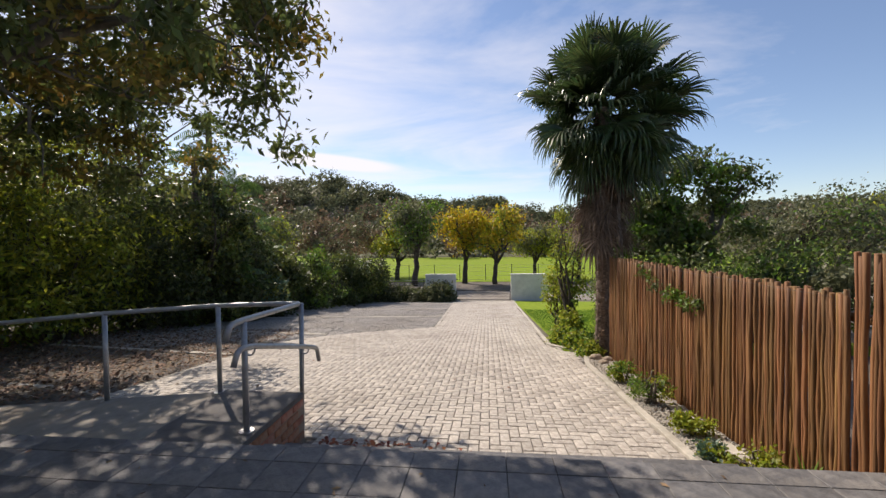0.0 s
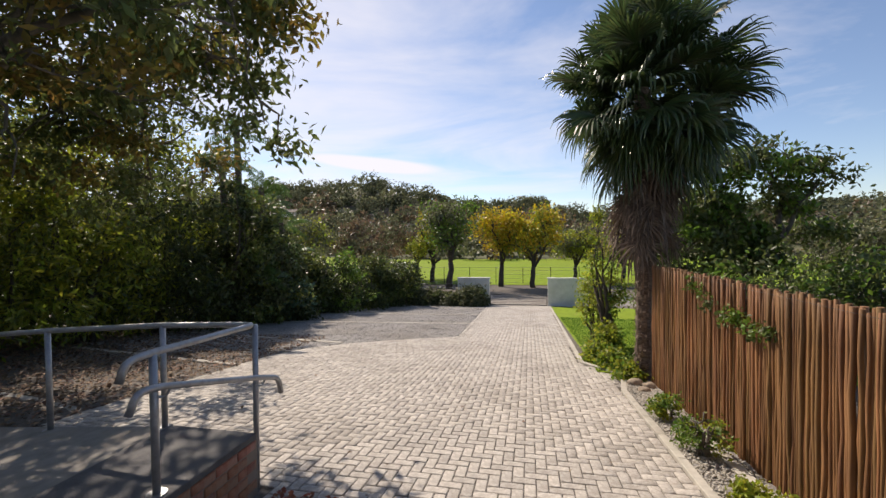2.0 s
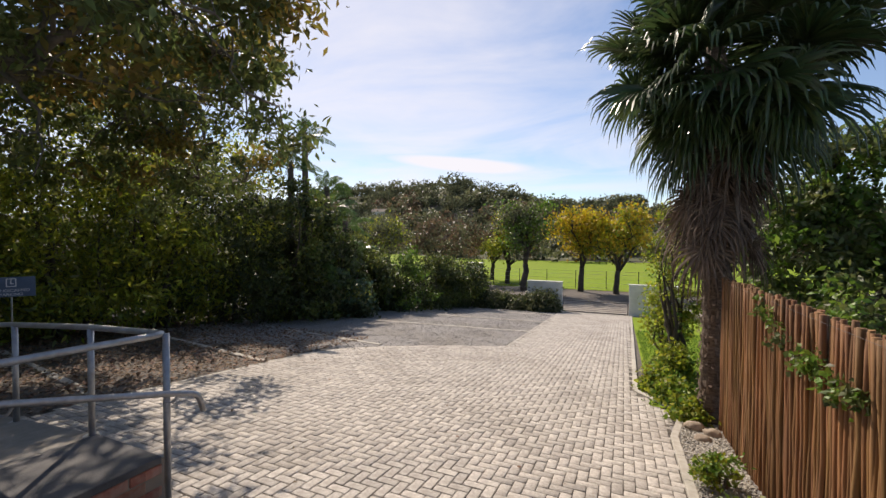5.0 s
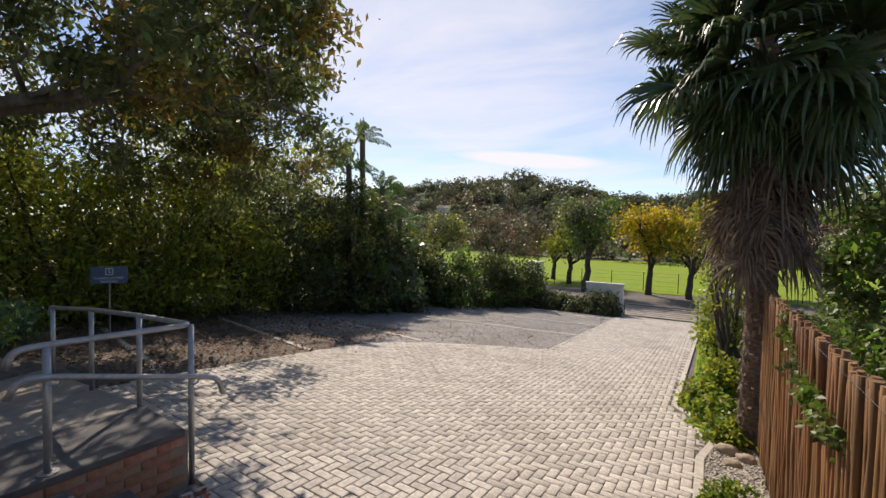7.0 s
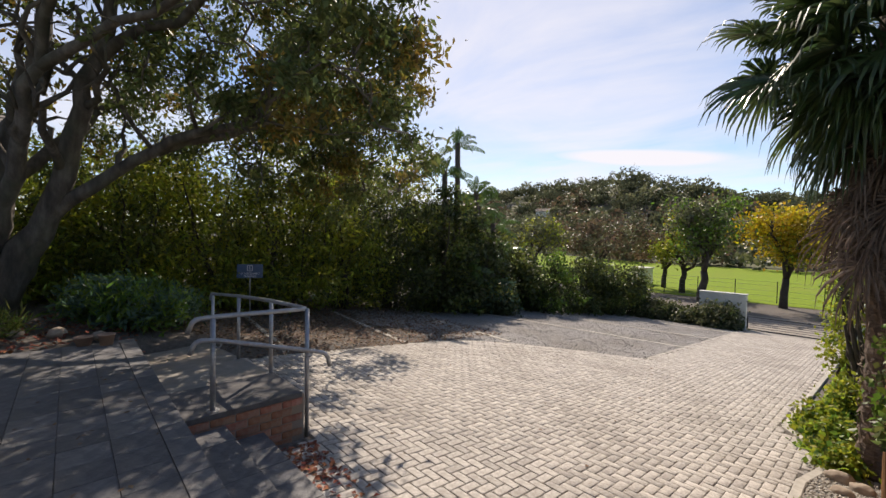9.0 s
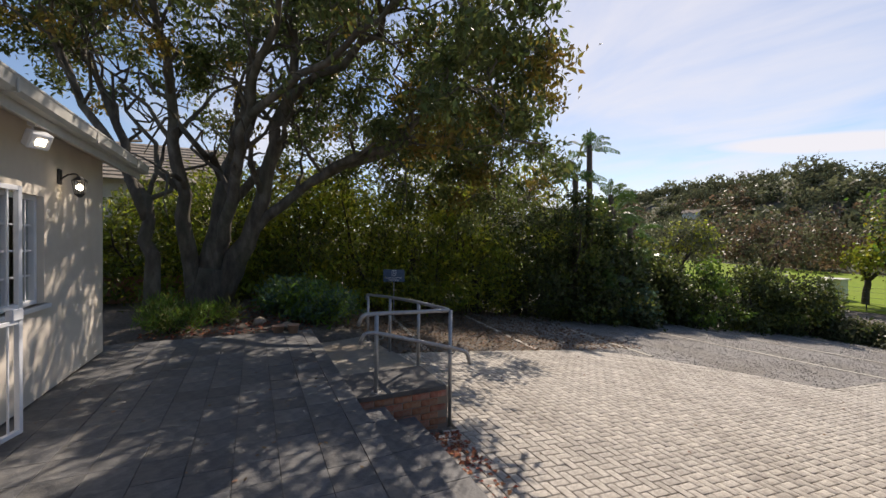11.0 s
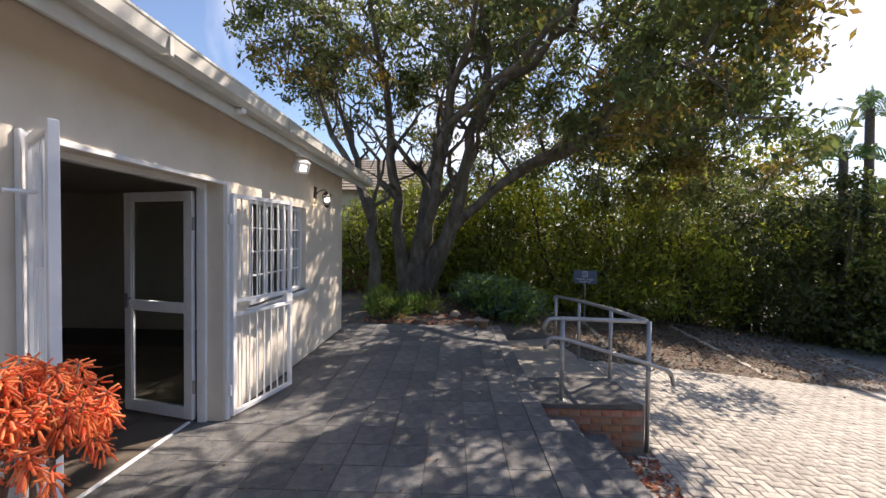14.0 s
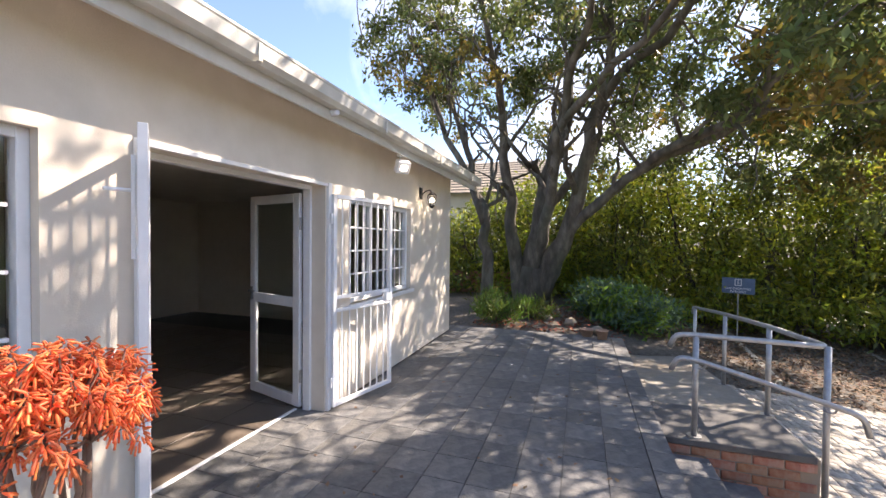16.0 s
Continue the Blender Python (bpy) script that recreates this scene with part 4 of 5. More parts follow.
tree("large_tree", "large spreading evergreen tree with many leaning grey trunks", limbs, blobs, 540, 135, 0.205, 0.165, 0.21,
     [("leaf_tree", 0.86), ("leaf_autumn", 0.14)], 21, at=TB, twig=0.022, sides=12)


# ---- shrubs along the boundary ----
def shrub(at, h, r, mats, seed, label, leaf=0.11, width=0.25, clumps=60, per=70, name="shrub", stems=7, low=0.15, spread=0.22, hollow=0.5, bark="far_bark", droop=0.3, skirt=0):
    rng = np.random.default_rng(seed)
    limbs_ = []
    for k in range(stems):
        a = rng.uniform(0, 2 * math.pi)
        e = (r * 0.6 * math.cos(a), r * 0.6 * math.sin(a), h * rng.uniform(0.6, 0.9))
        s = (r * 0.15 * math.cos(a), r * 0.15 * math.sin(a), -0.05)
        limbs_.append((limb_points(s, e, rng, 0.12, 6), 0.02 + 0.012 * h, 0.008))
    b = [((0, 0, h * (0.5 + low / 2)), (r, r, h * (0.5 - low / 2)))]
    b += [((r * 0.6 * math.cos(a), r * 0.6 * math.sin(a), h * rng.uniform(0.35, 0.8)), (r * 0.5, r * 0.5, h * 0.25)) for a in rng.uniform(0, 6.28, 4)]
    b += [((r * 0.75 * math.cos(a), r * 0.75 * math.sin(a), h * 0.2), (r * 0.6, r * 0.6, h * 0.2)) for a in rng.uniform(0, 6.28, skirt)]
    return tree(name, label, limbs_, b, clumps, per, spread, leaf, width, mats, seed, bark, at, twig=0.009, twig_sides=3, hollow=hollow, sides=5, droop=droop, category="shrub", wood="stem")


line = [(-11.6, -3.0, 3.2), (-11.9, -0.8, 3.4), (-11.8, 1.4, 4.4), (-11.6, 3.6, 4.6), (-11.5, 5.8, 5.0), (-11.4, 8.0, 5.2), (-11.3, 10.2, 5.4), (-11.2, 12.4, 5.4), (-11.2, 14.6, 5.0), (-11.4, 16.8, 4.2), (-11.4, 19.0, 3.4)]
for i, (x, y, h) in enumerate(line):
    # leaf mix carries light and shade: limier up to y 11.5, darkened beyond
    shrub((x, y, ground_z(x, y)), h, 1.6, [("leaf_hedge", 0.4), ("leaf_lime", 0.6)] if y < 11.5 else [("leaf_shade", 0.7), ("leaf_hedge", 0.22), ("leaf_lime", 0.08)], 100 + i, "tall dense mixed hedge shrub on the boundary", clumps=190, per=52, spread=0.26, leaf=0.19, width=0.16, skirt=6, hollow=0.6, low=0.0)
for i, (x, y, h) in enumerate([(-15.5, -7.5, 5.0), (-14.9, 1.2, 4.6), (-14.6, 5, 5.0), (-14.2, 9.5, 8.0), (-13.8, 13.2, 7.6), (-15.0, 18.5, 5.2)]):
    # leaf with deep shade in its colour only between y 10 and 12
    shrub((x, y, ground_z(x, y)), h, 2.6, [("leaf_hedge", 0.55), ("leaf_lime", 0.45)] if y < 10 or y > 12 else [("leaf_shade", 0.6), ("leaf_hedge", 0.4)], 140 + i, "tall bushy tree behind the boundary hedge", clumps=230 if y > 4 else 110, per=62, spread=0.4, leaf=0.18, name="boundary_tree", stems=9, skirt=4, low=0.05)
for i, (x, y, h, r, m) in enumerate([(-10.2, 18.8, 3.0, 1.5, "leaf_hedge"), (-9.6, 21.2, 3.2, 1.6, "leaf_bright"), (-8.6, 23.8, 3.2, 1.6, "leaf_hedge"), (-7.4, 26.0, 2.9, 1.5, "leaf_hedge"),
                                     (-5.6, 26.7, 0.9, 0.9, "leaf_olive"), (-4.5, 26.6, 0.7, 0.7, "leaf_olive"), (-3.0, 26.6, 1.1, 0.75, "leaf_olive"), (-9.6, 16.4, 1.5, 1.1, "leaf_blue"), (-10.1, 14.2, 5.4, 1.5, "leaf_hedge"), (-10.0, 16.2, 4.7, 1.5, "leaf_hedge")]):
    # over half the clumps use the leaf darkened for shade
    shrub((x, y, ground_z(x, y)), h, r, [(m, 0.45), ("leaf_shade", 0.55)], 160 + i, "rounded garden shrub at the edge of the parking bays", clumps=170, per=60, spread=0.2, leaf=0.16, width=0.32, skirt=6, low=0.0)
for i, (x, y, h, r) in enumerate([(-7.6, 3.2, 0.75, 0.65), (-6.9, 3.7, 0.7, 0.6), (-8.4, 3.0, 0.7, 0.7), (-9.2, 3.6, 0.8, 0.7), (-7.9, 4.1, 0.6, 0.55)]):
    shrub((x, y, ground_z(x, y)), h, r, [("leaf_blue", 0.6), ("leaf_bright", 0.4)], 180 + i, "blue-green long-leaved garden plant beside the patio", clumps=60, per=34, spread=0.14, leaf=0.19, width=0.11, name="garden_plant", droop=-0.2)
for i, (x, y, h, r) in enumerate([(-6.3, 0.9, 0.35, 0.4), (-7.0, 1.5, 0.4, 0.5), (-7.4, 0.6, 0.45, 0.5)]):
    shrub((x, y, ground_z(x, y)), h, r, [("leaf_bright", 0.5), ("leaf_hedge", 0.5)], 190 + i, "low strappy green plant at the foot of the tree", clumps=30, per=40, spread=0.1, leaf=0.2, width=0.05, name="garden_plant", droop=-0.5)


# ---- wild banana ----
def banana(at, h, seed, fans=20, label="wild banana plant with torn paddle leaves"):
    ob = thing("wild_banana", label, "plant", at, "wild bananas in the hedge")
    rng = np.random.default_rng(seed)
    part("trunk", tube(bmesh.new(), [(0, 0, -0.05), (0.05, 0.02, h * 0.5), (0.0, 0.0, h)], [0.16, 0.13, 0.12], 10), M["palm_bark"], ob, smooth=True)
    v, f = [], []
    spread_way = rng.uniform(0, math.pi)
    for k in range(fans):
        t = -1 + 2 * k / (fans - 1)
        a = spread_way + rng.normal() * 0.7
        d = np.array([math.sin(t * 1.4) * math.cos(a), math.sin(t * 1.4) * math.sin(a), math.cos(t * 1.4)])
        side = unit(np.cross(d, [math.sin(a), -math.cos(a), 0.2]) + 0.9 * rng.normal(size=3))
        side = unit(side - d * side.dot(d))
        hub = np.array([0, 0, h - 0.3])
        stem = rng.uniform(0.3, 0.6)
        for s in range(14):
            u0, u1 = s / 14, (s + rng.uniform(0.5, 0.85)) / 14
            for sgn in (-1, 1):
                def at_(u, w):
                    p = hub + d * (stem + 1.05 * u) + np.array([0, 0, -0.6 * u * u])
                    return p + side * sgn * w * 0.20 * rng.uniform(0.75, 1.1) * math.sin(math.pi * min(0.97, 0.12 + u * 0.85)) + np.array([0, 0, -0.10 * w])
                i = len(v)
                v.extend([at_(u0, 0), at_(u1, 0), at_(u1, 1), at_(u0, 1)])
                f.append((i, i + 1, i + 2, i + 3))
        i = len(v)
        v.extend([hub - side * 0.03, hub + side * 0.03, hub + d * stem + side * 0.015, hub + d * stem - side * 0.015])
        f.append((i, i + 1, i + 2, i + 3))
    mesh_from("fronds", np.array(v), np.array(f), M["banana_leaf"], ob)
    return ob


for x, y, h, s in ((-10.9, 15.8, 7.7, 4), (-10.5, 16.7, 5.6, 5), (-11.1, 15.2, 6.3, 11), (-10.8, 17.2, 5.0, 12), (-10.2, 17.6, 4.2, 6), (-10.3, 18.4, 3.0, 7), (-9.6, 15.0, 2.0, 9)):
    banana((x, y, ground_z(x, y)), h, s)

# ---- trees in the field and beyond ----
def field_tree(x, y, h, r, mats, seed, label, fork=0.27, clumps=105, per=44, leaf=0.27):
    rng = np.random.default_rng(seed)
    z = ground_z(x, y)
    limbs_ = [(limb_points((0, 0, -0.1), (0.1, 0, h * fork), rng, 0.06, 5), 0.035 * h, 0.026 * h)]
    for k in range(5):
        a = k * 1.26 + rng.uniform(0, 0.6)
        limbs_.append((limb_points((0.1, 0, h * fork * 0.92), (r * 0.62 * math.cos(a), r * 0.62 * math.sin(a), h * rng.uniform(0.6, 0.8)), rng, 0.16, 6), 0.02 * h, 0.006 * h))
    b = [((0, 0, h * 0.64), (r * 0.5, r * 0.5, h * 0.2))]
    for a in rng.uniform(0, 6.28, 9):
        q, up_ = r * rng.uniform(0.4, 0.85), rng.uniform(0.45, 0.9)
        b.append(((q * math.cos(a), q * math.sin(a), h * up_), (r * rng.uniform(0.22, 0.42), r * rng.uniform(0.22, 0.42), h * rng.uniform(0.06, 0.12))))
    return tree("field_tree", label, limbs_, b, clumps, per, 0.06 * h, leaf, 0.3, mats, seed, "far_bark", (x, y, z), twig=0.004 * h, twig_sides=3, hollow=0.3, sides=7)


for x, y, h, r, mats, lab in [
    (-2.0, 39.5, 7.9, 2.3, [("leaf_yellow", 0.85), ("leaf_lime", 0.15)], "golden yellow tree at the edge of the field"),
    (0.9, 38.8, 7.3, 3.0, [("leaf_yellow", 0.6), ("leaf_lime", 0.4)], "spreading yellow tree at the edge of the field"),
    (5.1, 44.0, 6.4, 2.8, [("leaf_lime", 0.6), ("leaf_olive", 0.4)], "small yellow-green tree at the edge of the field"),
    (-9.3, 42.5, 7.9, 2.6, [("leaf_lime", 0.7), ("leaf_yellow", 0.2), ("leaf_olive", 0.1)], "yellow-green tree at the edge of the field"),
    (-6.5, 37.5, 8.9, 2.2, [("leaf_bright", 0.6), ("leaf_olive", 0.4)], "slender green tree at the edge of the field"),
    (9.4, 43.0, 6.6, 2.9, [("leaf_russet", 0.6), ("leaf_olive", 0.4)], "small brownish tree at the edge of the field"),
    (-12.0, 46.0, 7.4, 3.6, [("leaf_russet", 0.7), ("leaf_olive", 0.3)], "russet bare-looking tree by the field"),
    (-16.5, 41.0, 7.2, 3.8, [("leaf_russet", 0.5), ("leaf_olive", 0.5)], "olive brown tree by the field"),
    (13.5, 45.0, 7.0, 3.0, [("leaf_russet", 0.7), ("leaf_olive", 0.3)], "bare brown tree by the field"),
    (-22.0, 38.0, 7.6, 4.0, [("leaf_lime", 0.3), ("leaf_olive", 0.7)], "olive green tree beyond the hedge"),
    (-28.0, 44.0, 8.6, 4.4, [("leaf_olive", 0.6), ("leaf_far", 0.4)], "dark green tree beyond the hedge"),
]:
    field_tree(x, y, h, r, mats, int(abs(x) * 10 + y), lab)
for i, (x, y, h, r, mats, lab) in enumerate([
    (11.0, 15.0, 4.5, 2.8, [("leaf_olive", 0.9), ("leaf_bright", 0.1)], "grey-green spreading tree behind the pole fence"),
    (15.5, 17.5, 5.4, 3.4, [("leaf_lime", 0.4), ("leaf_olive", 0.6)], "light green spreading tree behind the fence"),
    (9.2, 9.6, 2.6, 2.0, [("leaf_olive", 1.0)], "grey-green bush behind the pole fence"),
    (13.5, 9.0, 2.7, 2.2, [("leaf_olive", 0.8), ("leaf_russet", 0.2)], "grey-green bush behind the pole fence"),
]):
    field_tree(x, y, h, r, mats, 301 + i, lab, fork=0.3, clumps=130, per=70, leaf=0.12)
rng_n = np.random.default_rng(9)
knots = [(limb_points(a, b, rng_n, 0.12, 6), r0, r1) for a, b, r0, r1 in (
    ((0, 0, -0.1), (0.15, 0.1, 2.1), 0.17, 0.13), ((0.15, 0.1, 2.0), (-0.5, 0.2, 3.2), 0.10, 0.05), ((0.15, 0.1, 2.1), (0.75, 0.0, 2.9), 0.11, 0.07),
    ((0.75, 0.0, 2.9), (0.6, 0.2, 4.4), 0.08, 0.04), ((0.75, 0.0, 2.9), (1.3, -0.2, 4.0), 0.06, 0.03), ((-0.5, 0.2, 3.2), (-0.7, 0.1, 4.6), 0.05, 0.03), ((0.6, 0.2, 4.4), (1.2, 0.1, 5.0), 0.04, 0.02))]
tree("boundary_tree", "knotty green tree with bent bare limbs behind the pole fence", knots,
     [((-0.6, 0.1, 4.7), (0.8, 0.6, 0.6)), ((0.4, 0.2, 4.8), (0.75, 0.6, 0.55)), ((1.3, 0.0, 4.4), (0.7, 0.5, 0.6)), ((0.9, 0.1, 3.8), (0.6, 0.5, 0.4)), ((-0.7, 0.2, 3.4), (0.9, 0.7, 0.6)), ((-1.2, 0.0, 2.6), (1.1, 0.8, 0.9)), ((-1.3, 0.2, 3.6), (0.8, 0.7, 0.6)), ((-0.2, 0.2, 2.9), (0.8, 0.6, 0.7)), ((0.3, 0.3, 2.4), (0.7, 0.6, 0.5)), ((1.6, 0.2, 3.0), (0.5, 0.5, 0.4))],
     270, 60, 0.16, 0.15, 0.26, [("leaf_bright", 0.3), ("leaf_tree", 0.7)], 300, at=(5.9, 12.8, ground_z(5.9, 12.8)), twig=0.012)
for i, (x, y, h, r) in enumerate([(4.9, 10.4, 2.3, 1.0), (6.8, 11.2, 2.4, 1.2), (9.0, 12.6, 2.5, 1.4), (4.6, 12.5, 1.7, 0.8), (5.2, 14.0, 2.0, 1.3), (6.0, 17.5, 1.6, 1.4), (6.5, 21.0, 1.6, 1.4)]):
    shrub((x, y, ground_z(x, y)), h, r, [("leaf_tree", 0.65), ("leaf_bright", 0.35)], 330 + i, "leafy green shrub beside the lawn", clumps=70, per=70, leaf=0.12)

# far woods on the hill, and the rows of trees behind the field
rng_w = np.random.default_rng(77)
spots = []
for k in range(900):
    y = rng_w.uniform(110, 235)
    x = y * math.tan(math.radians(rng_w.uniform(-52, 45)))
    h = rng_w.uniform(3.0, 5.5) if k % 9 else rng_w.uniform(6.0, 8.5)
    w = h * rng_w.uniform(0.42, 0.62)
    z = ground_z(x, y) - 0.3
    lobes = [((x + rng_w.normal() * w * 0.5, y + rng_w.normal() * w * 0.5, z + h * rng_w.uniform(0.5, 0.85)), (w * 0.6, w * 0.6, h * 0.2)) for _ in range(5)]
    spots.append(in_blobs(rng_w, lobes + [((x, y, z + h * 0.45), (w, w, h * 0.4))], 190, 0.55))
w_ob = leaves("far_woods", np.concatenate(spots), 0.85, 0.36, M["leaf_far"], None, rng_w, 0.1)
tagged(w_ob, "dark green woods covering the distant hill", "woods", "", "stuff")
spots = []
for k in range(260):
    y = rng_w.uniform(90, 190)
    x = rng_w.uniform(-1.0, 1.0) * (40 + y * 0.8)
    s = rng_w.uniform(2.0, 4.0)
    spots.append(in_blobs(rng_w, [((x, y, ground_z(x, y) + s), (s, s, s * 0.9))], 90, 0.6))
tagged(leaves("far_scrub", np.concatenate(spots), 1.2, 0.36, M["leaf_olive"], None, rng_w, 0.1), "olive and lighter trees on the distant slope", "woods", "", "stuff")

spots = []
for k in range(150):
    y = rng_w.uniform(88, 150)
    x = rng_w.uniform(-1.0, 1.0) * (40 + y * 0.7)
    s = rng_w.uniform(2.0, 4.4)
    spots.append(in_blobs(rng_w, [((x, y, ground_z(x, y) + s), (s, s, s * 0.9))], 80, 0.5))
tagged(leaves("far_thicket", np.concatenate(spots), 1.1, 0.3, M["leaf_russet"], None, rng_w, 0.1), "brownish thicket behind the playing field", "woods", "", "stuff")

# ---- parking sign ----
sg = thing("parking_sign", "faded blue handicapped parking sign on a thin post", "sign", (-9.2, 6.2, ground_z(-9.2, 6.2) + 0.08), turn=62)
part("post", tube(bmesh.new(), [(0, 0.012, -0.2), (0, 0.012, 1.5)], 0.014, 8), M["steel"], sg)
board = part("board", blocks(((-0.33, -0.008, 1.12), (0.33, 0.0, 1.5)), bevel=0.002), M["sign_blue"], sg)


def text_on(parent, body, size, x, z, mat, y=-0.012):
    cu = bpy.data.curves.new("lettering", "FONT")
    cu.body, cu.size, cu.align_x, cu.extrude = body, size, "CENTER", 0.001
    tmp = bpy.data.objects.new("lettering", cu)
    scene.collection.objects.link(tmp)
    me = bpy.data.meshes.new_from_object(tmp.evaluated_get(bpy.context.evaluated_depsgraph_get()))
    bpy.data.objects.remove(tmp)
    me.materials.append(mat)
    ob = new("lettering", me)
    ob.parent = parent
    ob.matrix_basis = pose(x, y, z, 90, 0, 0)
    return ob


text_on(board, "HANDICAPPED", 0.075, 0, 1.215, M["sign_white"])
text_on(board, "PARKING", 0.075, 0, 1.14, M["sign_white"])
part("symbol", blocks(((-0.07, -0.010, 1.31), (0.07, -0.0085, 1.325)), ((-0.07, -0.010, 1.455), (0.07, -0.0085, 1.47)), ((-0.07, -0.010, 1.325), (-0.055, -0.0085, 1.455)), ((0.055, -0.010, 1.325), (0.07, -0.0085, 1.455)),
                      ((-0.012, -0.010, 1.36), (0.004, -0.0085, 1.435)), ((0.004, -0.010, 1.36), (0.035, -0.0085, 1.375)), ((-0.012, -0.010, 1.437), (0.008, -0.0085, 1.45))), M["sign_white"], board)

# ---- orange flowering plant by the door ----
def flowering(at, seed):
    ob = thing("flowering_aloe", "potted aloe with dense orange flower clusters", "plant", at)
    rng = np.random.default_rng(seed)
    bm = bmesh.new()
    prof_ = [(0.0, 0.0), (0.12, 0.0), (0.16, 0.28), (0.175, 0.28), (0.175, 0.31), (0.145, 0.31), (0.14, 0.27), (0.0, 0.27)]
    rings = [[bm.verts.new((r * math.cos(2 * math.pi * k / 20), r * math.sin(2 * math.pi * k / 20), z)) for k in range(20)] for r, z in prof_[1:-1]]
    for r0, r1 in zip(rings, rings[1:]):
        for k in range(20):
            bm.faces.new((r0[k], r0[(k + 1) % 20], r1[(k + 1) % 20], r1[k]))
    bm.faces.new(rings[0][::-1])
    bm.faces.new(rings[-1])
    part("pot", bm, M["terracotta"], ob, "clay pot")
    v, f = [], []
    bm = bmesh.new()
    heads, tops = [], []
    for k in range(9):
        a = k * 2.4
        top = np.array([0.13 * math.sqrt(k / 8) * math.cos(a), 0.13 * math.sqrt(k / 8) * math.sin(a), 1.0 + 0.1 * rng.random()])
        tube(bm, limb_points((0.03 * math.cos(a), 0.03 * math.sin(a), 0.25), top, rng, 0.06, 6), [0.013, 0.012, 0.011, 0.01, 0.009, 0.007], 6)
        tops.append(top)
    for k in range(120):
        a = k * 2.39996
        r = 0.24 * math.sqrt((k + 0.5) / 120)
        top = np.array([r * math.cos(a), r * math.sin(a), rng.uniform(1.25, 1.39) - 1.9 * r * r - (0.13 if k % 5 == 0 else 0.0)])
        near_ = min(tops, key=lambda q: ((q - top) ** 2).sum())
        tube(bm, limb_points(near_, top, rng, 0.1, 5), [0.006, 0.005, 0.005, 0.004, 0.003], 5)
        heads.append(top)
    tagged(part("stalk", bm, M["stalk"], ob, smooth=True), "", "", "", "stuff")
    for top in heads:
        for k in range(30):                 # tubular florets on short stalks, buds upright, open ones hanging
            u = k / 29
            a = k * 2.39996 + rng.normal() * 0.3
            c = np.array([math.cos(a), math.sin(a), 0])
            p = top + np.array([0, 0, -0.06 * u]) + c * (0.004 + 0.018 * u) * rng.uniform(0.6, 1.3)
            d = unit(c * rng.uniform(0.5, 1.0) + np.array([0, 0, 0.5 - 1.9 * u + rng.normal() * 0.4]))
            ln, wd = rng.uniform(0.020, 0.036), rng.uniform(0.003, 0.0045)
            s = unit(np.cross(d, [0.3, 0.2, 0.93]))
            w = np.cross(s, d)
            i = len(v)
            for g, t in ((0.0, 0.6), (0.3, 1.0), (0.8, 0.85), (1.0, 1.05)):
                m = p + d * ln * g - np.array([0, 0, 0.006 * g * g])
                v.extend([m + s * wd * t, m + w * wd * t, m - s * wd * t, m - w * wd * t])
            for j in range(3):
                o = i + 4 * j
                f.extend([(o + q, o + (q + 1) % 4, o + 4 + (q + 1) % 4, o + 4 + q) for q in range(4)])
            f.append((i + 12, i + 13, i + 14, i + 15))
    tagged(mesh_from("inflorescence", np.array(v), np.array(f), M["flower"], ob, "orange tubular flowers"), "", "", "", "stuff")
    v, f = [], []
    for k in range(22):
        a = k * 2.4
        c = np.array([math.cos(a), math.sin(a), 0])
        s = np.array([-c[1], c[0], 0]) * 0.03
        for j in range(4):
            def at_(u):
                return np.array([0, 0, 0.27]) + c * 0.30 * u + np.array([0, 0, 0.30 * u - 0.16 * u * u])
            i = len(v)
            p, q = at_(j / 4), at_((j + 1) / 4)
            v.extend([p - s * (1 - j / 4), p + s * (1 - j / 4), q + s * (0.75 - j / 4), q - s * (0.75 - j / 4)])
            f.append((i, i + 1, i + 2, i + 3))
    mesh_from("foliage", np.array(v), np.array(f), M["leaf_blue"], ob)
    return ob


flowering((1.60, 1.10, 0.0), 8)

# ---- bed plants beside the pole fence ----
for i, (x, y, h, r, m) in enumerate([(2.32, 3.95, 0.27, 0.19, "leaf_lime"), (2.2, 4.36, 0.14, 0.1, "leaf_blue"), (2.3, 4.95, 0.22, 0.16, "leaf_lime"), (2.3, 6.0, 0.45, 0.24, "leaf_bright"), (2.3, 7.1, 0.3, 0.2, "leaf_bright")]):
    shrub((x, y, ground_z(x, y) + 0.02), h, r, [(m, 0.7), ("leaf_lime", 0.3)], 400 + i, "small bushy green plant in the gravel bed", clumps=34, per=26, leaf=0.045, width=0.3, spread=0.035, name="bed_plant", stems=6, low=0.3, bark="bark", droop=-0.1)
for i, (x, y, h, r) in enumerate([(2.2, 9.9, 0.32, 0.18), (2.05, 10.7, 0.4, 0.2), (2.35, 11.4, 0.75, 0.26), (2.42, 12.0, 3.5, 0.42), (2.3, 12.9, 1.9, 0.4), (2.36, 9.2, 0.2, 0.13)]):
    shrub((x, y, ground_z(x, y)), h, r, [("leaf_lime", 0.7), ("leaf_bright", 0.3)], 410 + i, "yellow-green climber sprawling beside the drive", clumps=60, per=40, leaf=0.075, width=0.36, spread=0.09, name="climber", droop=0.1)
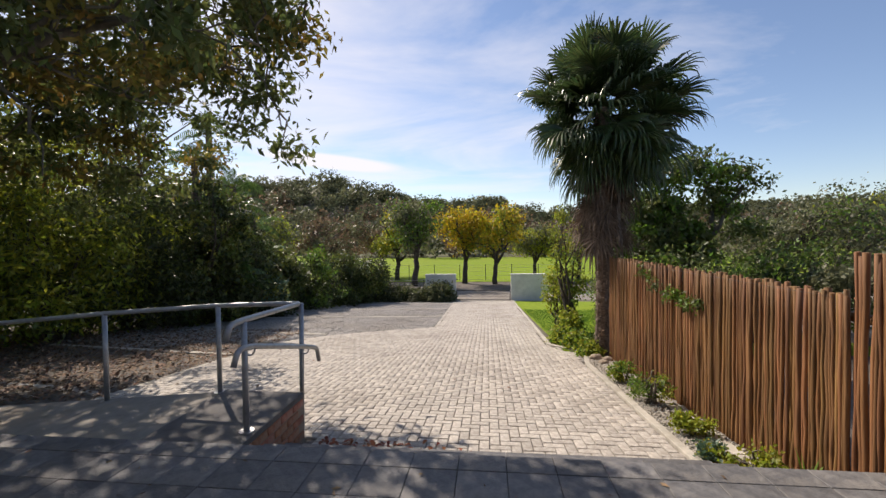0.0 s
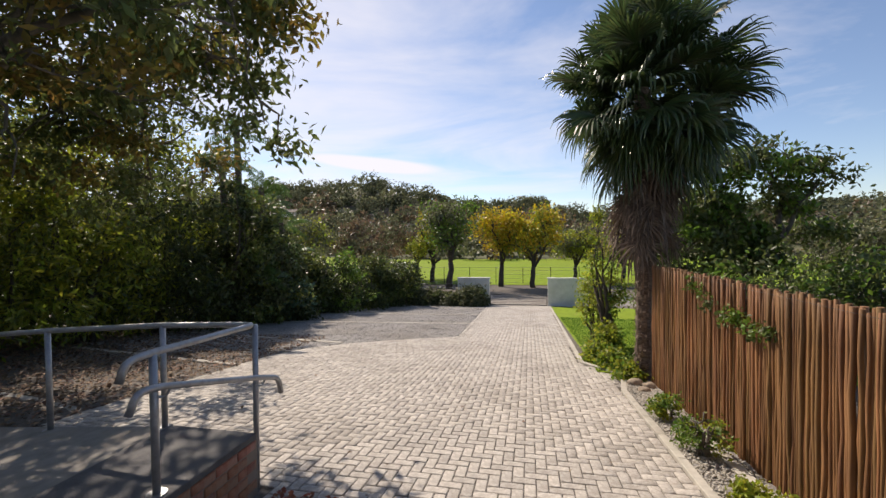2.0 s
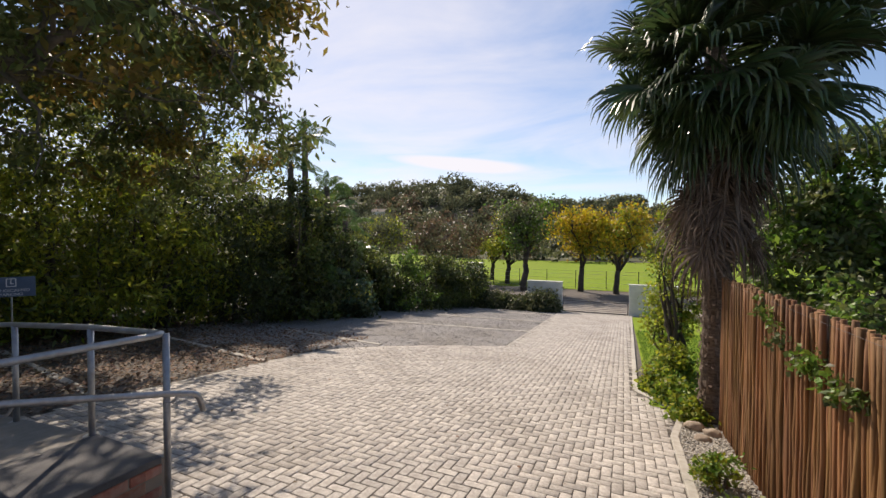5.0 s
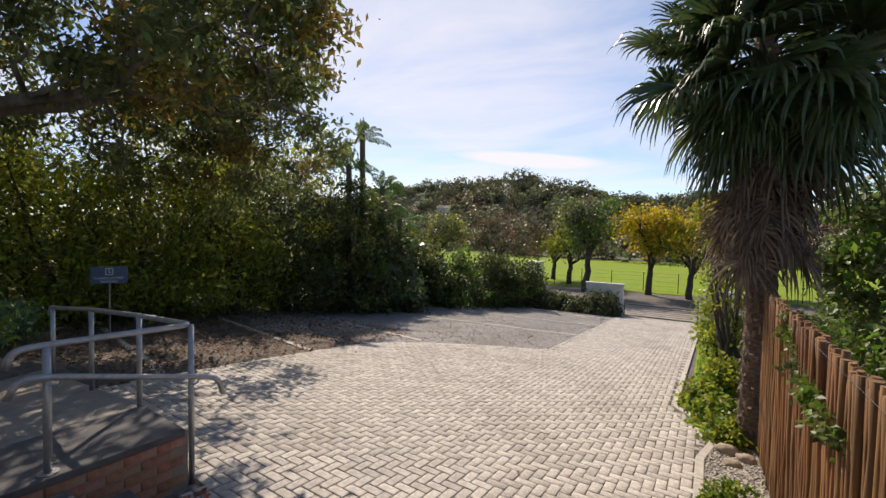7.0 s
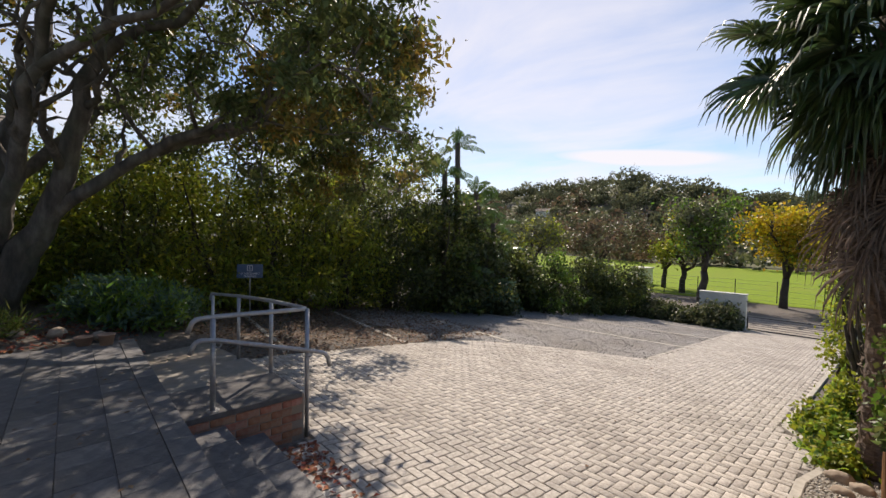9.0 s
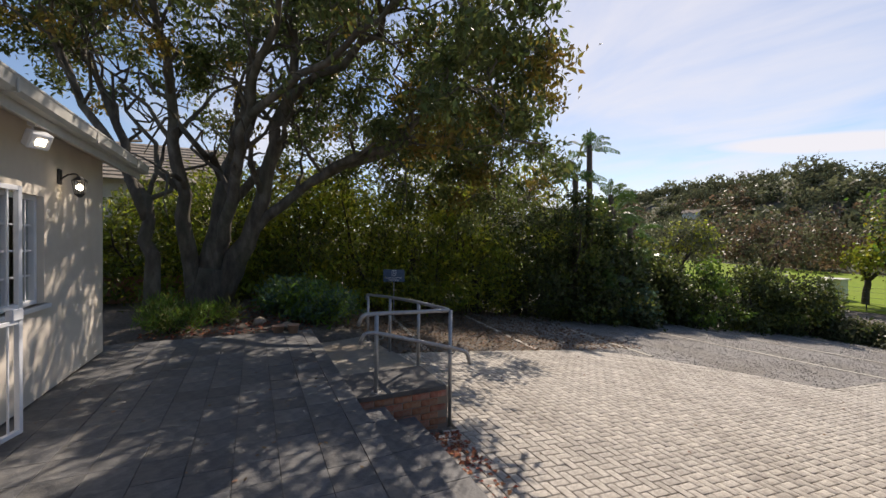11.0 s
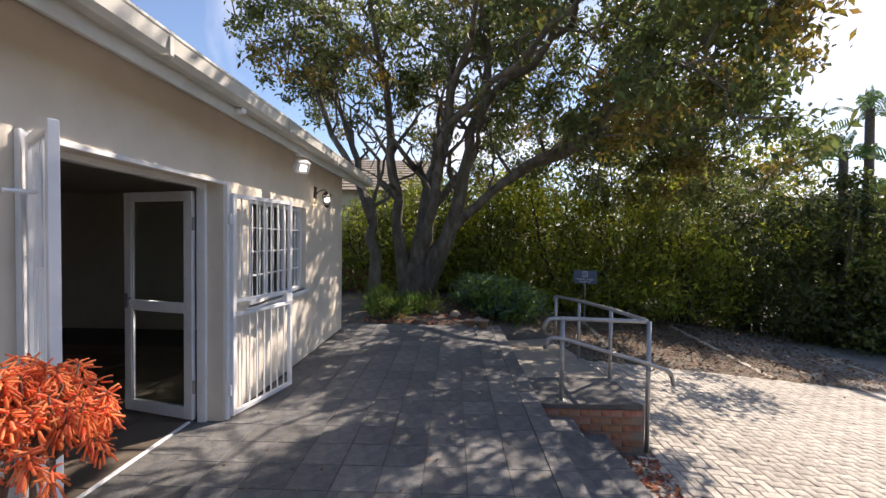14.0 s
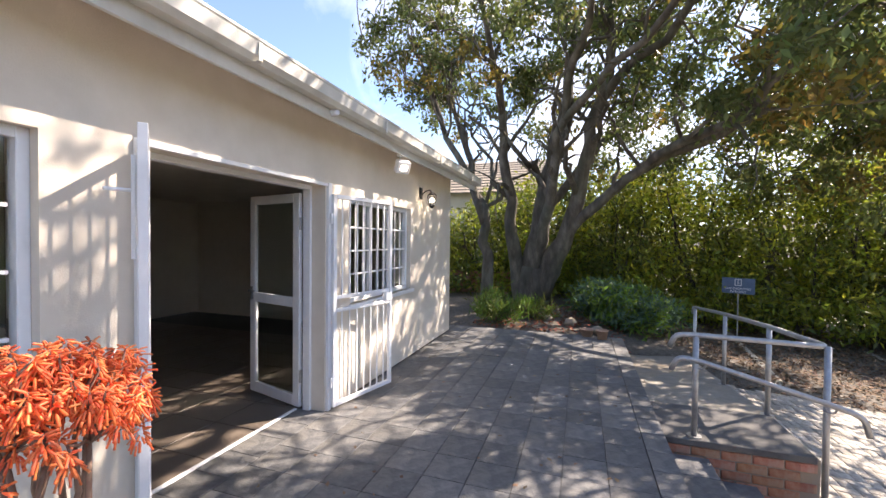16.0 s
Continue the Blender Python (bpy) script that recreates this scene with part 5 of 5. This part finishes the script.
for i, (y, z, h, r) in enumerate([(7.25, 0.75, 0.35, 0.12), (6.95, 0.7, 0.36, 0.12), (6.65, 0.62, 0.3, 0.1), (6.35, 0.55, 0.26, 0.1), (6.0, 0.58, 0.24, 0.1), (5.75, 0.5, 0.26, 0.11), (5.5, 0.6, 0.16, 0.08)]):
    shrub((2.70, y, z), h, r, [("leaf_tree", 0.4), ("leaf_bright", 0.6)], 420 + i, "green creeper hanging on the pole fence", clumps=16, per=22, leaf=0.05, width=0.36, spread=0.04, name="creeper", droop=0.3, stems=3)

spiky = thing("bed_plant", "small upright green strappy plant by the fence", "plant", (2.55, 3.75, ground_z(2.55, 3.75) + 0.02), "plants in the gravel bed")
rng_k = np.random.default_rng(5)
v, f = [], []
for k in range(16):
    a = k * 2.4
    c = np.array([math.cos(a), math.sin(a), 0])
    s = np.array([-c[1], c[0], 0]) * 0.009
    top_ = c * rng_k.uniform(0.05, 0.16) + np.array([0, 0, rng_k.uniform(0.2, 0.36)])
    mid_ = top_ * 0.55 + np.array([0, 0, 0.04])
    i = len(v)
    v.extend([-s, s, mid_ + s, mid_ - s, top_ + s * 0.1, top_ - s * 0.1])
    f.extend([(i, i + 1, i + 2, i + 3), (i + 3, i + 2, i + 4, i + 5)])
mesh_from("foliage", np.array(v), np.array(f), M["leaf_bright"], spiky)

# ---- hut in the field and a lamp mast ----
hut = thing("field_hut", "small white hut at the edge of the playing field", "hut", (-14.8, 48.0, ground_z(-14.8, 48.0)))
part("wall", blocks(((-0.8, -0.7, 0), (0.8, 0.7, 1.7)), bevel=0.02), M["white_wall"], hut)
part("roof", blocks(((-0.95, -0.85, 1.7), (0.95, 0.85, 1.8)), bevel=0.02), M["white_wall"], hut)
for k, (x, y) in enumerate(((-56, 122), (-88, 140), (-36, 128), (-104, 150), (58, 135))):
    fh = thing("far_house", "pale house half hidden on the wooded hill", "house", (x, y, ground_z(x, y) - 1.2), "houses on the hill", turn=20 * k)
    part("wall", blocks(((-2.6, -2, -1), (2.6, 2, 3.0))), M["white_wall"], fh)
    bm = bmesh.new()
    q = [bm.verts.new(p) for p in ((-3.0, -2.4, 2.9), (3.0, -2.4, 2.9), (3.0, 2.4, 2.9), (-3.0, 2.4, 2.9), (-3.0, 0, 4.2), (3.0, 0, 4.2))]
    for f_ in ((0, 1, 5, 4), (2, 3, 4, 5), (1, 2, 5), (3, 0, 4), (3, 2, 1, 0)):
        bm.faces.new([q[i] for i in f_])
    part("roof", bm, M["roof_tile"], fh)

# ---- pole fence ----
fence = thing("pole_fence", "fence of upright stained wooden poles wired together", "fence", (2.66, 3.2, 0))
rng_p = random.Random(9)
POLES = []
for k in range(5):
    bm = bmesh.new()
    pts = [(rng_p.uniform(-0.006, 0.006), rng_p.uniform(-0.007, 0.007), z / 6) for z in range(7)]
    tube(bm, pts, [0.0185 + rng_p.uniform(-0.0022, 0.0022) for _ in pts], 8)
    me = bpy.data.meshes.new("pole")
    for f_ in bm.faces:
        f_.smooth = len(f_.verts) == 4
    bm.to_mesh(me)
    bm.free()
    me.materials.append(M["pole"])
    POLES.append(me)
y = 2.9
while y < 9.02:
    w = rng_p.uniform(0.82, 1.25)
    tall = 1.36 + rng_p.uniform(-0.02, 0.02) if y < 3.5 else 1.08 + rng_p.uniform(-0.025, 0.03)
    z0 = drive_z(y) - 0.1 if y > 3.95 else -0.64
    po = new("pole", rng_p.choice(POLES))
    po.parent = fence
    po.matrix_basis = Matrix.Translation((rng_p.uniform(-0.012, 0.012), y - 3.2, z0)) @ Matrix.Rotation(rng_p.uniform(0, 6.28), 4, "Z") @ Matrix.Rotation(rng_p.uniform(-0.012, 0.012), 4, "X") @ Matrix.Diagonal((w, w, tall - z0, 1))
    y += 0.032 * w
for z in (0.92, -0.2):
    part("cross_pole", tube(bmesh.new(), [(0.075, -0.3, z), (0.075, 5.8, z - 0.03)], 0.035, 8), M["pole"], fence)
part("binding_wire", tube(bmesh.new(), [(-0.04, 0.45, 1.05), (-0.041, 3.0, 1.045), (-0.04, 5.8, 1.04)], 0.0012, 4), M["dark_metal"], fence)

# ---- brick face of the landing ----
landing = thing("landing_wall", "red brick base under the ramp landing", "wall", (-1.66, 3.865, -0.66), kind="structure")
part("mortar", blocks(((-0.12, -0.58, 0.0), (-0.012, 0.515, 0.57)), ((-0.95, 0.42, 0.0), (-0.12, 0.503, 0.57))), M["mortar"], landing)


def brick_mesh(l, w, h):
    bm = blocks(((-l / 2, -w / 2, 0), (l / 2, w / 2, h)), bevel=0.006)
    me = bpy.data.meshes.new("brick")
    bm.to_mesh(me)
    bm.free()
    me.materials.append(M["brick"])
    return me


full, half_ = brick_mesh(0.215, 0.105, 0.072), brick_mesh(0.1, 0.105, 0.072)
rng_b = random.Random(4)
for c in range(7):
    z = c * 0.082
    y = -0.575 + (0.1125 if c % 2 else 0)
    if c % 2:
        o = new("brick", half_)
        o.parent, o.matrix_basis = landing, pose(-0.052, -0.525, z, 0, 0, 90)
    while y + 0.2 < 0.54:
        o = new("brick", full)
        o.parent, o.matrix_basis = landing, pose(-0.052 + rng_b.uniform(-0.003, 0.003), y + 0.1075, z, 0, 0, 90 + rng_b.uniform(-0.6, 0.6))
        y += 0.225
    if c % 2 == 0:
        o = new("brick", half_)
        o.parent, o.matrix_basis = landing, pose(-0.052, 0.47, z, 0, 0, 90)
    for k in range(4):
        o = new("brick", full)
        o.parent, o.matrix_basis = landing, pose(-0.22 - 0.225 * k - (0.11 if c % 2 else 0), 0.468, z)

# ---- kerbs and bay lines ----
def kerb_line(name, pts, label, width=0.09, height=0.06, length=0.6, sink=0.1):
    ob = thing(name, label, "kerb", (pts[0][0], pts[0][1], ground_z(*pts[0])), kind="structure")
    o0 = ob.location.copy()
    rng = random.Random(len(pts))
    for a, b in zip(pts, pts[1:]):
        a, b = Vector(a), Vector(b)
        n = max(1, round((b - a).length / length))
        for i in range(n):
            p, q = a + (b - a) * (i / n), a + (b - a) * ((i + 1) / n)
            d = (q - p).normalized()
            p, q = p + d * 0.003, q - d * 0.003
            s = Vector((-d.y, d.x)) * width / 2
            zp, zq = ground_z(p.x, p.y) + rng.uniform(-0.003, 0.003), ground_z(q.x, q.y) + rng.uniform(-0.003, 0.003)
            bm = bmesh.new()
            vs = []
            for base_, z in ((p, zp), (q, zq)):
                for sg_, h_, ins in ((-1, -sink, 1), (1, -sink, 1), (1, height - 0.008, 1), (1, height, 0.85), (-1, height, 0.85), (-1, height - 0.008, 1)):
                    vs.append(bm.verts.new(Vector((base_.x + s.x * sg_ * ins, base_.y + s.y * sg_ * ins, z + h_)) - o0))
            for k in range(6):
                bm.faces.new((vs[k], vs[(k + 1) % 6], vs[6 + (k + 1) % 6], vs[6 + k]))
            bm.faces.new(vs[5::-1])
            bm.faces.new(vs[6:])
            part("kerb_stone", bm, M["kerb"], ob)
    return ob


kerb_line("kerb_bed", [(2.05, 3.34), (2.05, 8.3), (2.27, 9.4), (1.66, 10.4), (1.84, 27.2)], "pale concrete kerb between paving and bed", height=0.05)
kerb_line("kerb_fence", [(2.5, 3.34), (2.5, 6.7)], "pale concrete strip along the foot of the fence", width=0.12, height=0.05)
west = [(-5.2, 5.2)] + [(left_edge(y_) - 0.05, y_) for y_ in (7.0, 9.5, 10.6, 11.5, 12.2, 12.8, 13.3, 13.6)] + [(left_edge(y_) - 0.05, y_) for y_ in (17.0, 21.0, 25.5)]
kerb_line("kerb_west", west, "pale concrete edging round the brick paving", height=0.015)
for a, b in (((-2.0, 24.3), (-9.4, 23.0)), ((-1.75, 20.6), (-10.0, 19.2)), ((-1.6, 16.9), (-10.4, 15.6)), ((-4.4, 11.6), (-10.6, 12.4)), ((-5.3, 8.6), (-10.6, 9.4)), ((-5.4, 5.7), (-10.4, 6.4))):
    kerb_line("bay_line", [a, b], "flush concrete strip marking a parking bay", width=0.13, height=0.03, length=1.0)

# ---- loose stones, litter and grass ----
rng_g = np.random.default_rng(31)


def chips(name, test, box_, n, size, mat, label, category, lift=0.012, flat=0.55):
    """Small angular stones, each a squashed octahedron."""
    x = rng_g.uniform(box_[0], box_[1], n)
    y = rng_g.uniform(box_[2], box_[3], n)
    keep = np.array([test(a, b) for a, b in zip(x, y)])
    x, y = x[keep], y[keep]
    z = np.array([ground_z(a, b) for a, b in zip(x, y)]) + lift
    c = np.stack([x, y, z], 1)
    k = len(c)
    s = size * rng_g.uniform(0.5, 1.4, (k, 1))
    a = rng_g.uniform(0, 6.28, k)
    u = np.stack([np.cos(a), np.sin(a), rng_g.normal(size=k) * 0.2], 1) * s
    w = np.stack([-np.sin(a), np.cos(a), rng_g.normal(size=k) * 0.2], 1) * s * rng_g.uniform(0.5, 1, (k, 1))
    h = np.stack([0 * a, 0 * a, 0 * a + 1], 1) * s * flat
    v = np.stack([c + u, c + w, c - u, c - w, c + h + u * 0.25, c - h * 0.4], 1).reshape(-1, 3)
    i = np.arange(k)[:, None] * 6
    f = np.concatenate([i + np.array([q]) for q in ((0, 1, 4), (1, 2, 4), (2, 3, 4), (3, 0, 4), (1, 0, 5), (2, 1, 5), (3, 2, 5), (0, 3, 5))])
    return tagged(mesh_from(name, v, f, mat), label, category, "", "stuff")


chips("gravel", on_gravel, (-11.2, -1.2, 5.0, 26.3), 46000, 0.022, M["stone"], "loose grey gravel on the parking bays", "gravel")
chips("bed_pebbles", lambda a, b: a > right_edge(b) + 0.08, (2.05, 2.62, 3.32, 9.3), 6500, 0.02, M["kerb"], "pale pebbles in the flower bed", "pebbles", 0.035)


def litter(name, xs, ys, n, size, mat, label, test=None, lift=0.02):
    x, y = rng_g.uniform(*xs, n), rng_g.uniform(*ys, n)
    if test:
        keep = np.array([test(a, b) for a, b in zip(x, y)])
        x, y = x[keep], y[keep]
    z = np.array([ground_z(a, b) for a, b in zip(x, y)]) + lift
    k = len(x)
    c = np.stack([x, y, z], 1)
    d = unit(np.stack([rng_g.normal(size=k), rng_g.normal(size=k), rng_g.normal(size=k) * 0.25], 1))
    s = unit(np.cross(d, [0.0, 0.0, 1.0])) * 0.35
    ln = (size * rng_g.uniform(0.6, 1.3, k))[:, None]
    v = np.stack([c, c + (d * 0.5 + s) * ln + np.array([0, 0, 0.25]) * ln, c + d * ln + np.array([0, 0, 0.12]) * ln, c + (d * 0.5 - s) * ln + np.array([0, 0, 0.3]) * ln], 1).reshape(-1, 3)
    i = np.arange(k)[:, None] * 4
    f = np.concatenate([i + np.array([[0, 1, 2]]), i + np.array([[0, 2, 3]])])
    return tagged(mesh_from(name, v, f, mat), label, "leaf litter", "", "stuff")


litter("leaf_litter", (-12.5, -5.2), (2.2, 12.5), 15000, 0.075, M["dead_leaf"], "brown dead leaves over the shaded parking bays", lambda a, b: (a < -6.7 or b > 4.6) and rng_g.random() < 1.25 - abs(b - 6) * 0.11)
litter("leaf_litter", (-9, -5.5), (0.4, 3.4), 900, 0.08, M["red_leaf"], "reddish dead leaves under the large tree")
litter("leaf_litter", (-1.5, 0.3), (4.0, 4.45), 520, 0.06, M["red_leaf"], "reddish dead leaves swept against the lowest step", lambda a, b: rng_g.random() < 1 - (a + 1.5) / 1.7)
litter("leaf_litter", (2.1, 2.45), (3.6, 4.3), 240, 0.05, M["red_leaf"], "red fallen leaves in the flower bed", None, 0.05)
litter("leaf_litter", (-5.0, 2.0), (4.1, 14.0), 90, 0.05, M["dead_leaf"], "a few dry leaves on the brick paving", on_drive, 0.008)
x, y = rng_g.uniform(-5.2, 2.4, 150), rng_g.uniform(0.4, 3.2, 150)
patio_leaf = leaves("leaf_litter", np.stack([x, y, 0 * x + 0.006], 1), 0.05, 0.3, M["dead_leaf"], None, rng_g, 0.02)
for v_ in patio_leaf.data.vertices:
    v_.co.z = 0.004 + abs(v_.co.z - 0.006) * 0.25
tagged(patio_leaf, "a few dry leaves on the slate patio", "leaf litter", "", "stuff")

n = 26000
x, y = rng_g.uniform(1.9, 6.0, n), rng_g.uniform(9.8, 20.0, n)
z = np.array([ground_z(a, b) for a, b in zip(x, y)]) + 0.02
leaves_ob = leaves("grass", np.stack([x, y, z], 1), 0.07, 0.07, M["blade"], None, rng_g, -1.2)
tagged(leaves_ob, "short green lawn grass beside the drive", "grass", "", "stuff")

# ---- stones under the palm, pots on the patio corner ----
def boulder(at, r, seed, label):
    bm = bmesh.new()
    bmesh.ops.create_icosphere(bm, subdivisions=3, radius=1)
    for v_ in bm.verts:
        k_ = 1 + 0.22 * noise.noise(v_.co * 1.6 + Vector((seed, 0, 0)))
        v_.co = Vector((v_.co.x * r * k_, v_.co.y * r * 0.8 * k_, v_.co.z * r * 0.6 * k_))
    ob = link_mesh("boulder", bm, M["boulder"], None, "", True)
    ob.location = at
    return tagged(ob, label, "stone", "stones in the beds")


for i, (x, y, r) in enumerate([(2.33, 8.75, 0.13), (2.5, 8.6, 0.11), (2.3, 9.1, 0.1), (2.36, 8.35, 0.1)]):
    boulder((x, y, ground_z(x, y) + r * 0.45), r, i * 3.1, "rough brown stone at the foot of the palm")
for i, (x, y, r) in enumerate([(-6.0, 2.9, 0.13), (-6.5, 2.4, 0.16), (-6.9, 1.9, 0.13)]):
    boulder((x, y, ground_z(x, y) + r * 0.4), r, 20 + i * 2.3, "rough brown stone beside the patio")


def pot(at, r, h, label):
    bm = bmesh.new()
    prof_ = [(r * 0.75, 0.0), (r, h * 0.9), (r * 1.08, h * 0.9), (r * 1.08, h), (r * 0.92, h), (r * 0.9, h * 0.85)]
    rings = [[bm.verts.new((q * math.cos(2 * math.pi * k / 18), q * math.sin(2 * math.pi * k / 18), z_)) for k in range(18)] for q, z_ in prof_]
    for r0, r1 in zip(rings, rings[1:]):
        for k in range(18):
            bm.faces.new((r0[k], r0[(k + 1) % 18], r1[(k + 1) % 18], r1[k]))
    bm.faces.new(rings[0][::-1])
    bm.faces.new(rings[-1])
    ob = link_mesh("flower_pot", bm, M["terracotta"], None, "", True)
    ob.location = at
    return tagged(ob, label, "pot", "pots on the patio")


pot((-5.15, 2.95, 0.0), 0.10, 0.16, "small weathered clay pot on the patio corner")
pot((-5.3, 2.7, 0.0), 0.11, 0.13, "small weathered clay pot on the patio corner")

# ---- neighbouring house behind the tree ----
nh = thing("neighbour_house", "cream neighbouring house with a tiled roof behind the trees", "house", (-19.5, -3.5, -0.6))
part("wall", blocks(((-4, -4, 0), (4, 4, 4.5))), M["render_wall"], nh)
for k in range(12):
    t0, t1 = k / 12, (k + 1) / 12
    for sgn in (1, -1):
        x0, x1 = sgn * (4.6 - 4.6 * t0), sgn * (4.6 - 4.6 * t1)
        bm = bmesh.new()
        q = [bm.verts.new(p) for p in ((x0, -4.6, 4.4 + 2.2 * t0 + 0.04), (x0, 4.6, 4.4 + 2.2 * t0 + 0.04), (x1, 4.6, 4.4 + 2.2 * t1), (x1, -4.6, 4.4 + 2.2 * t1), (x0, -4.6, 4.4 + 2.2 * t0), (x0, 4.6, 4.4 + 2.2 * t0))]
        bm.faces.new((q[0], q[1], q[2], q[3]))
        bm.faces.new((q[4], q[5], q[1], q[0]))
        part("tile_course", bm, M["roof_tile"], nh)
gw = thing("garden_wall", "low red brick garden wall behind the tree", "wall", (-11.2, -0.6, -0.1))
part("brickwork", blocks(((-0.11, -1.6, -0.1), (0.11, 1.4, 0.75)), bevel=0.01), M["brick"], gw)

# ---- slate tiles of the patio and steps ----
def slate_mesh(w, d):
    bm = bmesh.new()
    box(bm, (-w / 2, -d / 2, -0.024), (w / 2, d / 2, 0.0), 0.0025)
    me = bpy.data.meshes.new("slate_tile")
    bm.to_mesh(me)
    bm.free()
    me.materials.append(M["slate"])
    return me


patio = thing("patio", "dark grey slate tiled patio dappled with shade", "patio", (0, 0, 0), kind="structure")
rng_s = random.Random(2)
TS = 0.315
tile = slate_mesh(TS - 0.004, TS - 0.004)
for i in range(-17, 9):
    for j in range(9):
        x, y = (i + 0.5) * TS, 0.262 + (j + 0.5) * TS
        if x > 4.0:
            continue
        o = new("slate_tile", tile)
        o.parent, o.matrix_basis = patio, pose(x, y, rng_s.uniform(-0.0015, 0.0015), rng_s.uniform(-0.15, 0.15), rng_s.uniform(-0.15, 0.15), 0)
    o = new("slate_tile", slate_mesh(TS - 0.004, 0.19)) if i == -17 else new("slate_tile", edge_)
    edge_ = o.data
    o.parent, o.matrix_basis = patio, pose((i + 0.5) * TS, 3.197, 0.0, 0, 0, 0)
recess = slate_mesh(0.286, 0.31)
for k in range(6):
    o = new("slate_tile", recess)
    o.parent, o.matrix_basis = patio, pose(-0.98 + 0.29 * (k + 0.5), 0.103, rng_s.uniform(-0.001, 0.001))
stairs = thing("patio_steps", "two slate-topped steps down to the paving", "steps", (0, 3.3, 0), kind="structure")
for s_, (yy, zz) in enumerate(((3.465, -0.172), (3.815, -0.342))):
    for i in range(11):
        x = -1.64 + (i + 0.5) * 0.331
        o = new("step_tile", slate_mesh(0.327, 0.35) if (i == 0 and s_ == 0) else step_)
        step_ = o.data
        o.parent, o.matrix_basis = stairs, pose(x, yy - 3.3, zz + rng_s.uniform(-0.002, 0.002))
floor_ = thing("room_floor", "dark brown tiled floor inside the doorway", "floor", (0, 0, 0), kind="structure")
bm = blocks(((-0.245, -0.245, -0.03), (0.245, 0.245, 0.0)), bevel=0.003)
me = bpy.data.meshes.new("floor_tile")
bm.to_mesh(me)
bm.free()
me.materials.append(M["room_floor"])
for i in range(-6, 8):
    for j in range(11):
        o = new("floor_tile", me)
        o.parent, o.matrix_basis = floor_, pose(i * 0.5 - 0.2, -0.06 - 0.25 - j * 0.5, 0.0)

# ---- brick paving in herringbone ----
PW = 0.105
bm = bmesh.new()
lo = []
for sx, sy in ((-1, -1), (1, -1), (1, 1), (-1, 1)):
    hx, hy = PW - 0.004, PW / 2 - 0.004
    lo.append((bm.verts.new((sx * hx, sy * hy, -0.02)), bm.verts.new((sx * hx, sy * hy, 0.009)), bm.verts.new((sx * (hx - 0.006), sy * (hy - 0.006), 0.014))))
for k in range(4):
    a, b = lo[k], lo[(k + 1) % 4]
    bm.faces.new((a[0], b[0], b[1], a[1]))
    bm.faces.new((a[1], b[1], b[2], a[2]))
bm.faces.new([q[2] for q in lo])
paver_me = bpy.data.meshes.new("paver")
bm.to_mesh(paver_me)
bm.free()
paver_me.materials.append(M["paver"])
base_v = np.array([v_.co[:] for v_ in paver_me.vertices])
base_f = np.array([tuple(p_.vertices) for p_ in paver_me.polygons])
paving = thing("brick_paving", "pale concrete pavers laid in herringbone", "paving", (0, 4.6, drive_z(4.6)), kind="structure")
rng_v = random.Random(6)
tilt = Matrix.Rotation(-math.atan(0.09), 4, "X")
allv, allf, count = [], [], 0
near = []
for a in range(-52, 26):
    for b in range(36, 262):
        k = (a - b) % 4
        if k == 0:
            x, y, turn = (a + 1) * PW, (b + 0.5) * PW, 0.0
        elif k == 3:
            x, y, turn = (a + 0.5) * PW, (b + 1) * PW, 90.0
        else:
            continue
        if not on_drive(x, y):
            continue
        near.append((abs(x + 0.1) * 0.8 + (y - 4.0), x, y, turn))
near.sort()
for i, (_, x, y, turn) in enumerate(near):
    m = Matrix.Translation((x, y - 4.6, drive_z(y) - drive_z(4.6) + 0.004 + rng_v.uniform(-0.0025, 0.0025))) @ tilt @ Matrix.Rotation(radians(turn + rng_v.uniform(-0.7, 0.7)), 4, "Z")
    if i < 300:
        o = new("paver", paver_me)
        o.parent, o.matrix_basis = paving, m
    else:
        mm = np.array(m)
        allv.append(base_v @ mm[:3, :3].T + mm[:3, 3])
        allf.append(base_f + count * len(base_v))
        count += 1
rest = mesh_from("paver_field", np.concatenate(allv), np.concatenate(allf), M["paver_far"], paving)
tagged(rest, "", "", "", "stuff")
